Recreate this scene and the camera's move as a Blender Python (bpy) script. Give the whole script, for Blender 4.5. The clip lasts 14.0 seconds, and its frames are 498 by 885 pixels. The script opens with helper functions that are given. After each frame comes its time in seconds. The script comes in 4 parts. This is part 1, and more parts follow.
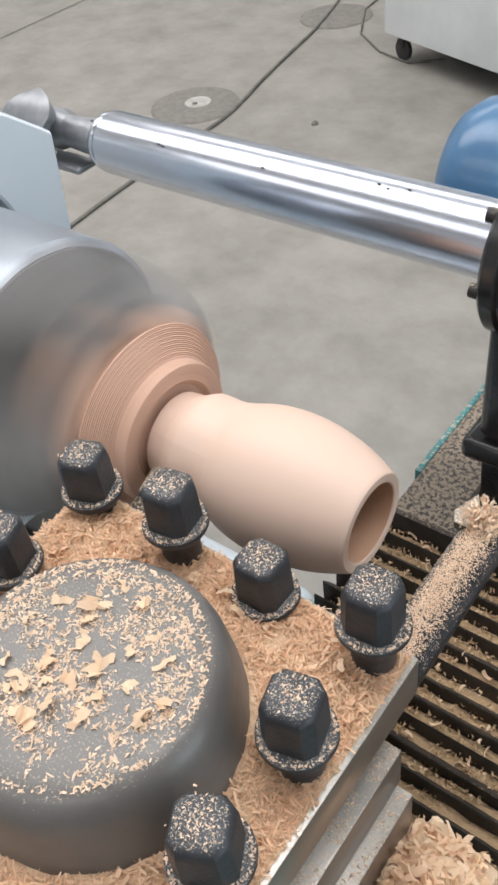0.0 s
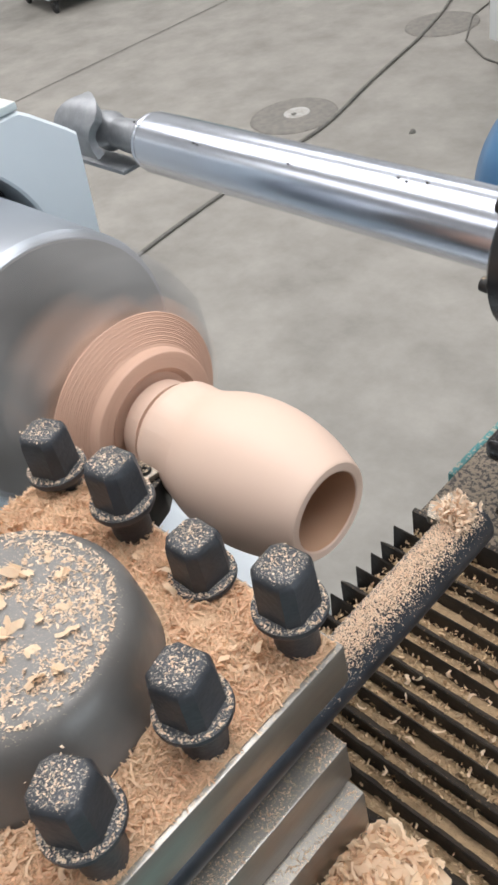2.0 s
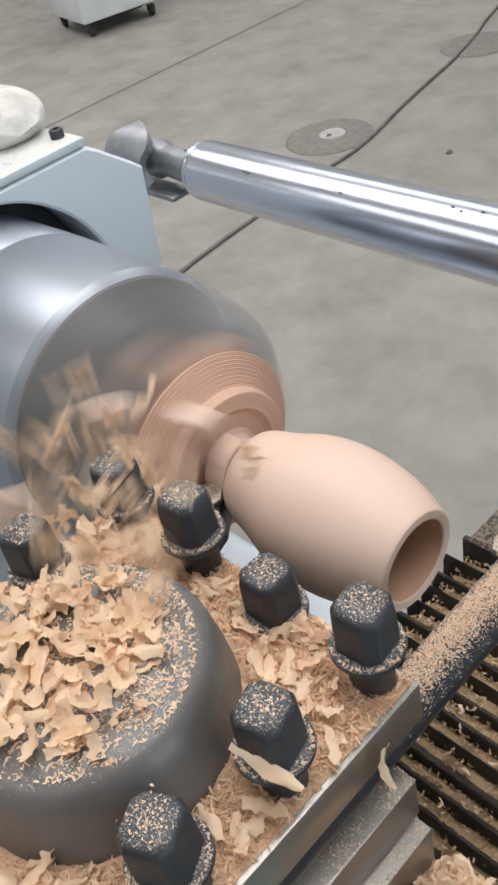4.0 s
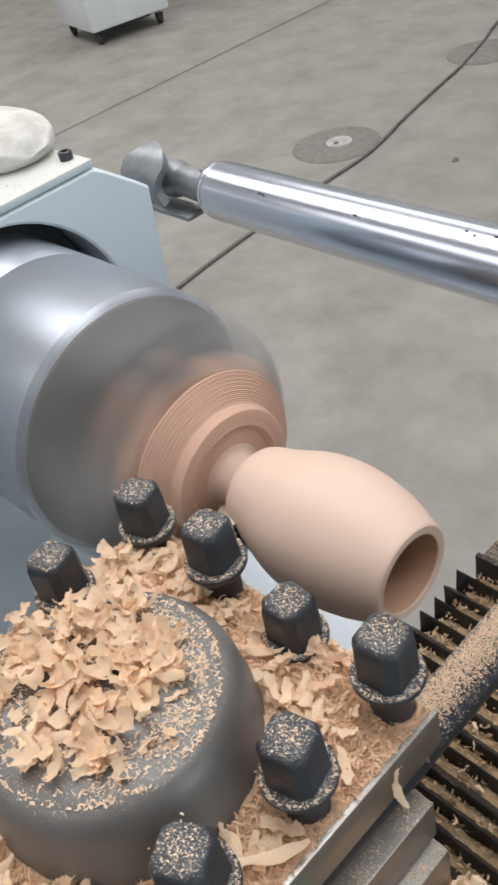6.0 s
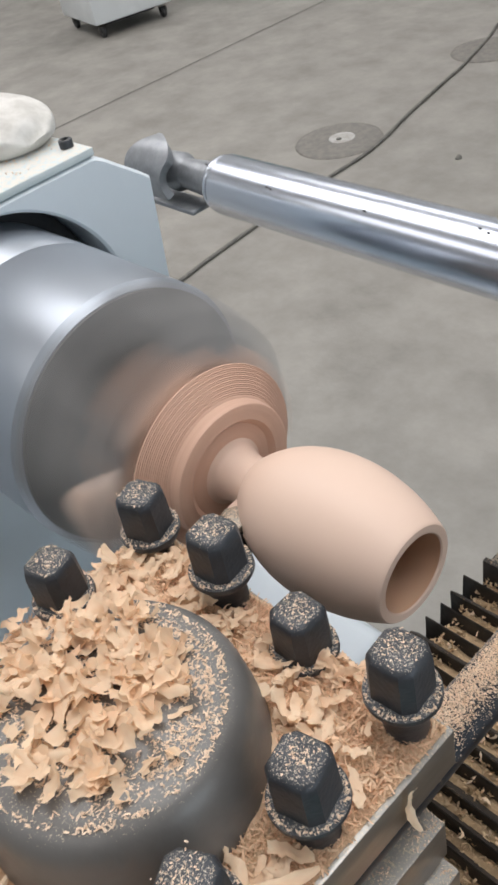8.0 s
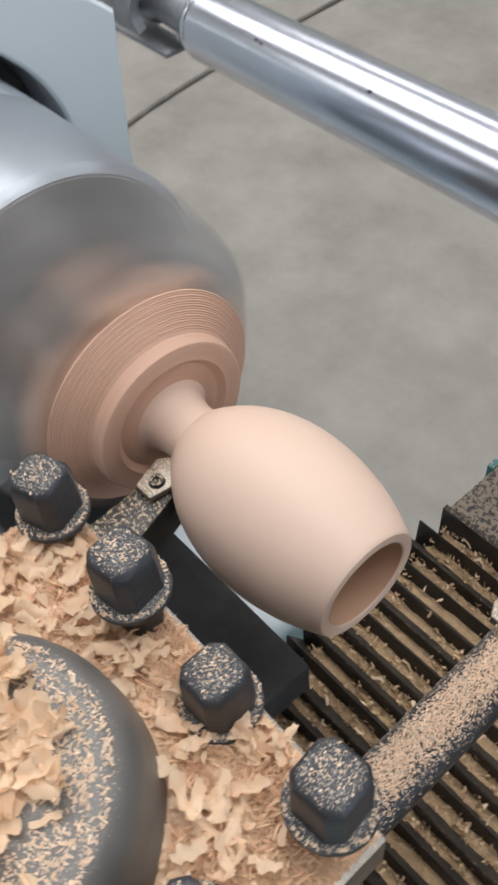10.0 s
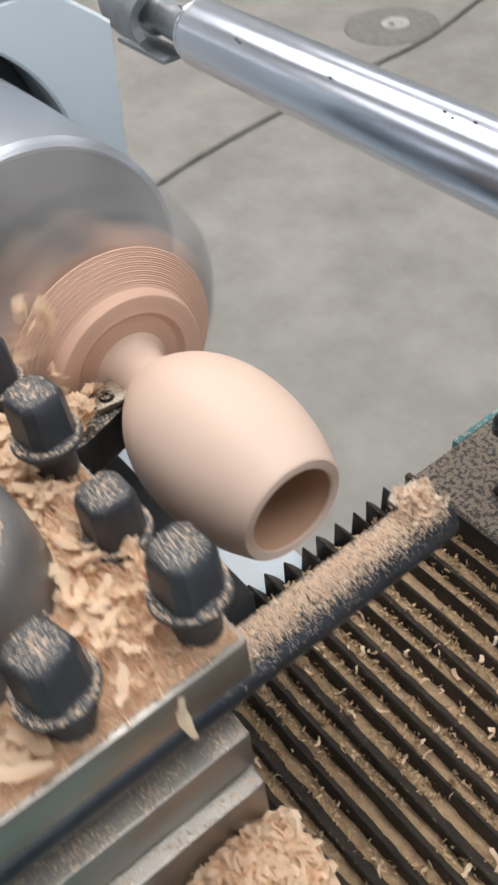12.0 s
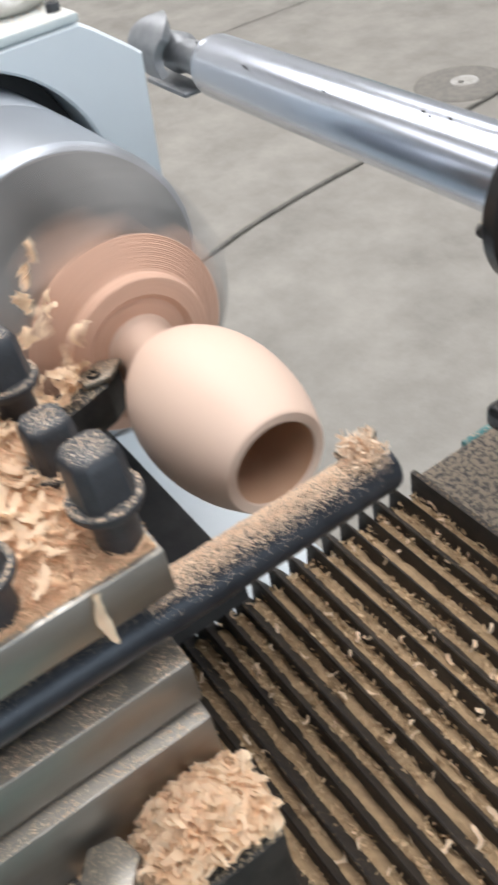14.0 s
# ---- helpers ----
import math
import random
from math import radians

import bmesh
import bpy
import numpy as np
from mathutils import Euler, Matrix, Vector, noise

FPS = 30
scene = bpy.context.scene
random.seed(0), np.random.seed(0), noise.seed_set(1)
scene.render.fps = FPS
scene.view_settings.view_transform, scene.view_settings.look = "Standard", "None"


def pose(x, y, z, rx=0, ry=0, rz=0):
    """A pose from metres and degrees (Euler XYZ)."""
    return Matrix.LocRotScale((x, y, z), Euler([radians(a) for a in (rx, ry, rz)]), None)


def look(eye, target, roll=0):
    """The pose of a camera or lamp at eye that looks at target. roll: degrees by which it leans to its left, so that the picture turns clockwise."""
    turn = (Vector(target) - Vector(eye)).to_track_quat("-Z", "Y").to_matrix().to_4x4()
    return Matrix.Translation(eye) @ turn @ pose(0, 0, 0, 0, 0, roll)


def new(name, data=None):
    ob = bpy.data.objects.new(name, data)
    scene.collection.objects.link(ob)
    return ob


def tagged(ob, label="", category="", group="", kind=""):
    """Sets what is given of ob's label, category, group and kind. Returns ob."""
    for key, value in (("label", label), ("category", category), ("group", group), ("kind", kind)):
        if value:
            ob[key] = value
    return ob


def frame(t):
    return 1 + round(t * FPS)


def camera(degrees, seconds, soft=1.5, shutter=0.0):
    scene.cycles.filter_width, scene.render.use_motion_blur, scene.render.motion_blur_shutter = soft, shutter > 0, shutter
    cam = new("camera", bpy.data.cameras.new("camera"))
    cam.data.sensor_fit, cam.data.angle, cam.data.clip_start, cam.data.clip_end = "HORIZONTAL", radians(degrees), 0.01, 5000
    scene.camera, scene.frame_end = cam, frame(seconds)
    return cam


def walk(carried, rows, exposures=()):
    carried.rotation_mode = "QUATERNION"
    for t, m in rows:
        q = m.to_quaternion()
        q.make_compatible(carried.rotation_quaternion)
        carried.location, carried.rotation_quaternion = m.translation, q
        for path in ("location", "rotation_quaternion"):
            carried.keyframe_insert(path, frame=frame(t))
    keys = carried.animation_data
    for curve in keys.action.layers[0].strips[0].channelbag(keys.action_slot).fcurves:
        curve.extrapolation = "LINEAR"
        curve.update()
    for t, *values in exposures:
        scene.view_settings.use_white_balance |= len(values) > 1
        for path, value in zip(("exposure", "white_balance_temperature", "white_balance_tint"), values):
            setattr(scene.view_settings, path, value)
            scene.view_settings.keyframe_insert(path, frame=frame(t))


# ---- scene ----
cam = camera(32.16, 14.0, 2.8, 0.85)
# seconds, eye, turn; metres and degrees
PATH = [
    (0, -0.0087, 0.0044, 1.3968, 46.68, 6.00, 36.76),
    (0.5, -0.0076, 0.0048, 1.3940, 46.64, 6.01, 36.68),
    (1, 0.0152, 0.0108, 1.3763, 47.22, 7.78, 37.72),
    (1.5, 0.0574, 0.0463, 1.3676, 47.93, 9.22, 42.19),
    (2, 0.0570, 0.0440, 1.3785, 48.34, 9.56, 43.23),
    (2.5, 0.0243, 0.0310, 1.3856, 48.65, 9.18, 43.62),
    (5, 0.0253, 0.0388, 1.3937, 50.21, 11.16, 45.42),
    (5.5, 0.0222, 0.0374, 1.4021, 49.92, 10.07, 45.27),
    (6, 0.0355, 0.0347, 1.4043, 50.07, 10.80, 45.23),
    (6.5, 0.0410, 0.0358, 1.4076, 50.18, 10.55, 45.41),
    (7, 0.0410, 0.0312, 1.4125, 50.37, 10.38, 45.65),
    (9.5, -0.0234, 0.0883, 1.3693, 45.07, 8.07, 45.24),
    (10, -0.0436, 0.1155, 1.3836, 39.08, 3.95, 48.44),
    (10.5, -0.0526, 0.1285, 1.3747, 38.32, 3.01, 49.95),
    (11, -0.0479, 0.1297, 1.3736, 38.37, 2.70, 49.60),
    (11.5, -0.0202, 0.1209, 1.3800, 38.99, 2.68, 49.95),
    (12, 0.0348, 0.1113, 1.3607, 43.53, 5.06, 51.56),
    (12.5, 0.0829, 0.1192, 1.3408, 46.42, 7.54, 52.75),
    (13, 0.0982, 0.1345, 1.3244, 47.37, 8.55, 53.83),
    (13.5, 0.1122, 0.1324, 1.3254, 47.33, 8.73, 54.11),
    (14, 0.1033, 0.1162, 1.3345, 48.26, 9.23, 55.53),
]
# the carriage's way against its place at the start: seconds, along the spindle, across it
SLIDE = [
    (0, 0.0000, 0.0000),
    (0.5, 0.0034, -0.0005),
    (1, 0.0110, 0.0003),
    (1.5, 0.0151, 0.0042),
    (2, 0.0107, 0.0042),
    (2.5, 0.0030, 0.0050),
    (5, -0.0080, 0.0074),
    (5.5, -0.0038, 0.0106),
    (6, 0.0054, 0.0068),
    (6.5, 0.0089, 0.0057),
    (7, 0.0117, 0.0047),
    (9.5, 0.0123, 0.0046),
    (10, 0.0083, 0.0085),
    (10.5, 0.0039, 0.0133),
    (11, 0.0007, 0.0171),
    (11.5, -0.0045, 0.0171),
    (12, -0.0071, 0.0165),
    (12.5, -0.0081, 0.0139),
    (13, -0.0121, 0.0148),
    (13.5, -0.0129, 0.0107),
    (14, -0.0136, 0.0063),
]
walk(cam, [(t, pose(x, y, z, a, b, c)) for t, x, y, z, a, b, c in PATH], exposures=((0.0, 0.12), (1.0, 0.16), (2.0, 0.17), (2.5, 0.0), (5.0, -0.08), (9.5, -0.15), (11.5, -0.12), (12.0, 0.03), (13.0, 0.14), (14.0, 0.27)))

# ---- light: a closed hall with long rooflights ----
world = bpy.data.worlds.new("sky")
scene.world = world
world.use_nodes = True
sky = world.node_tree.nodes.new("ShaderNodeTexSky")
sky.sky_type, sky.sun_disc, sky.sun_elevation, sky.sun_rotation = "NISHITA", False, radians(50), radians(20)
world.node_tree.links.new(sky.outputs[0], world.node_tree.nodes["Background"].inputs[0])
world.node_tree.nodes["Background"].inputs[1].default_value = 0.1


def rooflight(x, y, z, sx, sy, watts, color):
    data = bpy.data.lights.new("rooflight", "AREA")
    data.shape, data.size, data.size_y, data.energy, data.color = "RECTANGLE", sx, sy, watts, color
    lamp = new("rooflight_lamp", data)
    lamp.matrix_world = pose(x, y, z)
    return lamp


HALL = (-9.0, 6.0, -7.0, 9.0, 5.0)
for ly, watts in ((-3.4, 145), (1.0, 325), (5.4, 215)):
    rooflight(-2.8, ly, 4.93, 10.0, 2.2, watts, (1.0, 0.985, 1.0))


# daylight in the wide gateway of the east wall
gate = bpy.data.lights.new("gateway", "AREA")
gate.shape, gate.size, gate.size_y, gate.energy, gate.color = "RECTANGLE", 5.8, 3.4, 135, (0.80, 0.91, 1.0)
new("gateway_lamp", gate).matrix_world = look((6.05, 1.2, 1.75), (0.0, 1.2, 1.75))


# ---- materials ----
def material(name, color=(0.5, 0.5, 0.5), rough=0.5, metal=0.0, second=None, scale=40.0, mix=(0.4, 0.6), bump=0.0, bump_scale=200.0,
             dust=None, dust_scale=500.0, dust_at=0.55, dust_all=0.0, island=0.0, rough2=None, stretch=(1, 1, 1), coat=0.0, thin=0.0):
    """A surface of two tones under noise, with fine relief, and dust of a colour lying on what faces up."""
    m = bpy.data.materials.new(name)
    m.use_nodes = True
    t = m.node_tree
    b = t.nodes["Principled BSDF"]
    n, l = t.nodes.new, t.links.new
    co = n("ShaderNodeTexCoord")
    mp = n("ShaderNodeMapping")
    mp.inputs["Scale"].default_value = stretch
    l(co.outputs["Object"], mp.inputs[0])
    noise_big = n("ShaderNodeTexNoise")
    noise_big.inputs["Scale"].default_value = scale
    noise_big.inputs["Detail"].default_value = 8
    noise_big.inputs["Roughness"].default_value = 0.65
    l(mp.outputs[0], noise_big.inputs["Vector"])
    ramp = n("ShaderNodeMapRange")
    ramp.inputs[1].default_value, ramp.inputs[2].default_value = mix
    l(noise_big.outputs["Fac"], ramp.inputs[0])
    tone = n("ShaderNodeMix")
    tone.data_type = "RGBA"
    second = second or tuple(c * 0.8 for c in color)
    tone.inputs[6].default_value, tone.inputs[7].default_value = (*color, 1), (*second, 1)
    l(ramp.outputs[0], tone.inputs[0])
    out = tone.outputs[2]
    if island:
        geo = n("ShaderNodeNewGeometry")
        hsv = n("ShaderNodeHueSaturation")
        rng = n("ShaderNodeMapRange")
        rng.inputs[3].default_value, rng.inputs[4].default_value = 1 - island, 1 + island * 0.6
        l(geo.outputs["Random Per Island"], rng.inputs[0])
        l(rng.outputs[0], hsv.inputs["Value"])
        l(out, hsv.inputs["Color"])
        out = hsv.outputs[0]
    b.inputs["Roughness"].default_value = rough
    b.inputs["Metallic"].default_value = metal
    if coat:
        b.inputs["Coat Weight"].default_value, b.inputs["Coat Roughness"].default_value = coat, 0.12
    if rough2 is not None:
        rr = n("ShaderNodeMapRange")
        rr.inputs[3].default_value, rr.inputs[4].default_value = rough, rough2
        l(ramp.outputs[0], rr.inputs[0])
        l(rr.outputs[0], b.inputs["Roughness"])
    if dust:
        geo = n("ShaderNodeNewGeometry")
        sep = n("ShaderNodeSeparateXYZ")
        l(geo.outputs["Normal"], sep.inputs[0])
        up = n("ShaderNodeMapRange")
        up.inputs[1].default_value, up.inputs[2].default_value = 0.1, 0.9
        up.inputs[3].default_value = dust_all
        l(sep.outputs[2], up.inputs[0])
        grit = n("ShaderNodeTexNoise")
        grit.inputs["Scale"].default_value = dust_scale
        grit.inputs["Detail"].default_value = 4
        grit.inputs["Roughness"].default_value = 0.7
        l(co.outputs["Object"], grit.inputs["Vector"])
        low = n("ShaderNodeMath")
        low.operation = "MULTIPLY_ADD"
        l(up.outputs[0], low.inputs[0])
        low.inputs[1].default_value = 0.28
        l(grit.outputs["Fac"], low.inputs[2])
        cut = n("ShaderNodeMapRange")
        cut.inputs[1].default_value, cut.inputs[2].default_value = dust_at + 0.2, dust_at + 0.26
        l(low.outputs[0], cut.inputs[0])
        dm = n("ShaderNodeMix")
        dm.data_type = "RGBA"
        dm.inputs[7].default_value = (*dust, 1)
        l(cut.outputs[0], dm.inputs[0])
        l(out, dm.inputs[6])
        out = dm.outputs[2]
        mr = n("ShaderNodeMath")
        mr.operation = "MAXIMUM"
        mr.inputs[1].default_value = rough
        l(cut.outputs[0], mr.inputs[0])
        if rough2 is None:
            l(mr.outputs[0], b.inputs["Roughness"])
        if metal:
            mm = n("ShaderNodeMapRange")
            mm.inputs[3].default_value, mm.inputs[4].default_value = metal, 0.0
            l(cut.outputs[0], mm.inputs[0])
            l(mm.outputs[0], b.inputs["Metallic"])
    l(out, b.inputs["Base Color"])
    if thin:
        # light shines through thin wood
        glow = n("ShaderNodeBsdfTranslucent")
        l(out, glow.inputs["Color"])
        both = n("ShaderNodeMixShader")
        both.inputs[0].default_value = thin
        l(b.outputs[0], both.inputs[1])
        l(glow.outputs[0], both.inputs[2])
        l(both.outputs[0], t.nodes["Material Output"].inputs["Surface"])
    if bump:
        fine = n("ShaderNodeTexNoise")
        fine.inputs["Scale"].default_value = bump_scale
        fine.inputs["Detail"].default_value = 5
        l(mp.outputs[0], fine.inputs["Vector"])
        bp = n("ShaderNodeBump")
        bp.inputs["Strength"].default_value = bump
        bp.inputs["Distance"].default_value = 0.002
        l(fine.outputs["Fac"], bp.inputs["Height"])
        l(bp.outputs[0], b.inputs["Normal"])
    return m


CHIP = (0.62, 0.40, 0.22)
M = {
    "concrete": material("concrete", (0.305, 0.288, 0.258), 0.7, 0, (0.205, 0.192, 0.170), 4.2, (0.34, 0.68), 0.3, 70),
    "joint": material("joint_filler", (0.115, 0.11, 0.10), 0.8, 0, (0.17, 0.16, 0.14), 20, bump=0.3),
    "iron_floor": material("floor_cover_iron", (0.165, 0.155, 0.14), 0.7, 0, (0.21, 0.195, 0.17), 30),
    "plaster": material("wall_plaster", (0.72, 0.73, 0.73), 0.8, 0, (0.62, 0.63, 0.63), 1.5),
    "roof": material("ceiling_sheet", (0.7, 0.7, 0.7), 0.8, 0, (0.45, 0.45, 0.45), 2.0),
    "grey_paint": material("grey_blue_enamel", (0.71, 0.765, 0.80), 0.35, 0, (0.65, 0.705, 0.745), 9, (0.3, 0.8), 0.03, 300, coat=0.3),
    "top_paint": material("dusty_enamel", (0.62, 0.68, 0.68), 0.45, 0, (0.56, 0.62, 0.62), 9, dust=(0.70, 0.67, 0.61), dust_scale=220, dust_at=0.52),
    "white_paint": material("white_enamel", (0.74, 0.77, 0.78), 0.35, 0, (0.66, 0.69, 0.70), 3, coat=0.2),
    # for plain black parts, and for the shade painted in the spindle recess
    "dark": material("black_and_recess_shade", (0.02, 0.02, 0.022), 0.6, 0, (0.035, 0.035, 0.035), 30),
    "chuck": material("ground_chuck_steel", (0.43, 0.46, 0.50), 0.36, 0.8, (0.34, 0.37, 0.41), 30, (0.3, 0.8), 0.03, 400, stretch=(0.2, 1, 1), rough2=0.42),
    "jaw": material("hardened_jaw_steel", (0.22, 0.215, 0.21), 0.55, 0.2, (0.17, 0.165, 0.16), 50),
    "chrome": material("ground_chrome", (0.70, 0.73, 0.80), 0.22, 1.0, (0.61, 0.64, 0.71), 30, (0.4, 0.7), 0.012, 500, rough2=0.27, stretch=(0.06, 1, 1)),
    "bit": material("grey_tool_steel", (0.31, 0.32, 0.335), 0.42, 0.5, (0.24, 0.25, 0.262), 60, bump=0.05),
    "black_gloss": material("black_gloss_paint", (0.016, 0.016, 0.018), 0.25, 0, (0.026, 0.025, 0.025), 30, dust=(0.30, 0.23, 0.16), dust_scale=350, dust_at=0.72),
    "blue": material("blue_enamel", (0.06, 0.17, 0.31), 0.32, 0, (0.05, 0.14, 0.27), 20, coat=0.3),
    "teal": material("teal_enamel", (0.05, 0.24, 0.25), 0.4, 0, (0.08, 0.28, 0.27), 30, dust=(0.5, 0.45, 0.36), dust_scale=260, dust_at=0.6),
    "grain_plate": material("dust_strewn_black_plate", (0.028, 0.027, 0.027), 0.5, 0, (0.095, 0.078, 0.062), 190, (0.40, 0.62), dust=(0.36, 0.29, 0.22), dust_scale=260, dust_at=0.535, bump=0.4, bump_scale=260),
    "bolt": material("blackened_steel", (0.046, 0.050, 0.058), 0.45, 0.2, (0.034, 0.037, 0.043), 80, bump=0.15, bump_scale=500, dust=(0.55, 0.48, 0.39), dust_scale=1500, dust_at=0.63, dust_all=0.2),
    "bar": material("black_oxide_bar", (0.022, 0.026, 0.034), 0.35, 0.4, (0.035, 0.04, 0.05), 60, dust=(0.50, 0.42, 0.33), dust_scale=1700, dust_at=0.63, dust_all=0.1),
    "dome": material("grey_hammer_paint", (0.165, 0.157, 0.148), 0.40, 0.15, (0.125, 0.118, 0.11), 26, (0.3, 0.75), 0.12, 160, dust=(0.55, 0.47, 0.36), dust_scale=1100, dust_at=0.66),
    "steel": material("ground_tool_steel", (0.36, 0.345, 0.32), 0.30, 0.9, (0.25, 0.23, 0.205), 22, (0.35, 0.75), 0.04, 500, rough2=0.45, stretch=(1, 0.25, 1), dust=(0.52, 0.42, 0.30), dust_scale=1000, dust_at=0.62),
    "dark_steel": material("oily_dark_steel", (0.06, 0.058, 0.055), 0.45, 0.6, (0.035, 0.035, 0.035), 40, dust=(0.45, 0.35, 0.24), dust_scale=480, dust_at=0.60),
    "bright": material("bright_insert", (0.34, 0.32, 0.28), 0.42, 0.8, (0.2, 0.18, 0.15), 200, dust=(0.6, 0.46, 0.33), dust_scale=900, dust_at=0.58),
    "rubber": material("black_bellows_cloth", (0.030, 0.025, 0.022), 0.6, 0, (0.050, 0.040, 0.032), 60, bump=0.2, bump_scale=300, dust=(0.32, 0.23, 0.14), dust_scale=420, dust_at=0.62, dust_all=0.2),
    "wood": material("pale_turned_wood", (0.715, 0.535, 0.43), 0.5, 0, (0.67, 0.485, 0.38), 16, (0.3, 0.75), 0.03, 500, stretch=(0.25, 2.5, 2.5)),
    "wood_dark": material("rough_turned_wood", (0.65, 0.42, 0.31), 0.65, 0, (0.56, 0.345, 0.25), 120, (0.3, 0.7), 0.2, 400, stretch=(6, 0.2, 0.2)),
    "chips": material("wood_shavings", (0.87, 0.64, 0.43), 0.8, 0, (0.82, 0.55, 0.36), 60, (0.35, 0.65), island=0.2, thin=0.25),
    "curls": material("fresh_wood_curls", (0.955, 0.765, 0.55), 0.6, 0, (0.93, 0.66, 0.44), 70, (0.35, 0.65), 0.15, 400, island=0.1, thin=0.3, stretch=(0.5, 2, 1)),
    "sawdust": material("packed_sawdust", (0.75, 0.54, 0.36), 0.9, 0, (0.63, 0.42, 0.265), 260, (0.3, 0.7), 0.8, 600),
    "fold_dust": material("brown_fold_dust", (0.51, 0.355, 0.205), 0.9, 0, (0.36, 0.245, 0.14), 240, (0.3, 0.7), 0.8, 600),
    "worn_iron": material("worn_iron", (0.46, 0.45, 0.43), 0.7, 0, (0.34, 0.32, 0.29), 30),
    "stock": material("rough_sawn_stock", (0.40, 0.25, 0.18), 0.75, 0, (0.30, 0.19, 0.14), 60, bump=0.3),
    "fold_chips": material("yellowish_chips", (0.71, 0.52, 0.32), 0.8, 0, (0.58, 0.41, 0.245), 60, island=0.3, thin=0.1),
    # rough bored wood, its brown deepened to carry the hollow's shade
    "inside": material("bored_wood_shaded", (0.62, 0.39, 0.26), 0.65, 0, (0.53, 0.32, 0.205), 60, stretch=(0.3, 2, 2)),
    "pale_dust": material("pale_fine_dust", (0.88, 0.70, 0.53), 0.85, 0, (0.82, 0.61, 0.44), 300, island=0.22, thin=0.2),
    "cloth": material("white_dusty_cloth", (0.66, 0.64, 0.60), 0.85, 0, (0.52, 0.50, 0.46), 40, bump=0.3, bump_scale=120),
    "caster": material("caster_black", (0.03, 0.03, 0.03), 0.6),
}


# ---- mesh helpers ----
def part(name, bm, mat, parent=None, label="", smooth=True):
    me = bpy.data.meshes.new(name)
    bm.normal_update()
    bm.to_mesh(me)
    bm.free()
    return hang(name, me, mat, parent, label, smooth)


def hang(name, me, mat, parent=None, label="", smooth=True):
    if not me.materials:
        me.materials.append(M[mat])
    if smooth:
        me.shade_smooth()
        me.set_sharp_from_angle(angle=radians(38))
    ob = new(name, me)
    if parent:
        ob.parent = parent
    if label:
        ob["label"] = label
    return ob


def box(x0, x1, y0, y1, z0, z1, bevel=0.0, seg=2, bm=None):
    bm = bm or bmesh.new()
    made = bmesh.ops.create_cube(bm, size=1, matrix=Matrix.Translation(((x0 + x1) / 2, (y0 + y1) / 2, (z0 + z1) / 2)) @ Matrix.Diagonal((x1 - x0, y1 - y0, z1 - z0, 1)))
    if bevel:
        edges = list({e for v in made["verts"] for e in v.link_edges})
        bmesh.ops.bevel(bm, geom=edges, offset=bevel, segments=seg, affect="EDGES", profile=0.5)
    return bm


def lathe(profile, axis="x", n=64, at=(0, 0, 0), bm=None, closed=False):
    """A body of revolution; profile: (place along the axis, radius)."""
    bm = bm or bmesh.new()
    rings = []
    for a, r in profile:
        if r < 1e-6:
            rings.append([bm.verts.new(Vector(at) + turned(axis, a, 0, 0))])
        else:
            rings.append([bm.verts.new(Vector(at) + turned(axis, a, r, 2 * math.pi * k / n)) for k in range(n)])
    pairs = list(zip(rings, rings[1:])) + ([(rings[-1], rings[0])] if closed else [])
    for p, q in pairs:
        for k in range(n):
            j = (k + 1) % n
            if len(p) == 1 and len(q) == 1:
                continue
            if len(p) == 1:
                bm.faces.new((p[0], q[k], q[j]))
            elif len(q) == 1:
                bm.faces.new((p[k], q[0], p[j]))
            else:
                bm.faces.new((p[k], q[k], q[j], p[j]))
    bmesh.ops.recalc_face_normals(bm, faces=bm.faces)
    return bm


def turned(axis, a, r, w):
    c, s = r * math.cos(w), r * math.sin(w)
    return Vector({"x": (a, c, s), "y": (s, a, c), "z": (c, s, a)}[axis])


def prism(outline, axis, lo, hi, bevel=0.0, bm=None):
    """A solid of an outline; axis x: (y, z) points, y: (x, z), z: (x, y)."""
    bm = bm or bmesh.new()
    put = {"x": lambda a, p, q: (a, p, q), "y": lambda a, p, q: (p, a, q), "z": lambda a, p, q: (p, q, a)}[axis]
    lower = [bm.verts.new(put(lo, *p)) for p in outline]
    upper = [bm.verts.new(put(hi, *p)) for p in outline]
    faces = [bm.faces.new(lower), bm.faces.new(upper[::-1])]
    for k in range(len(outline)):
        j = (k + 1) % len(outline)
        faces.append(bm.faces.new((lower[k], lower[j], upper[j], upper[k])))
    bmesh.ops.recalc_face_normals(bm, faces=bm.faces)
    if bevel:
        bmesh.ops.bevel(bm, geom=list({e for f in faces for e in f.edges}), offset=bevel, segments=2, affect="EDGES", profile=0.5)
    return bm


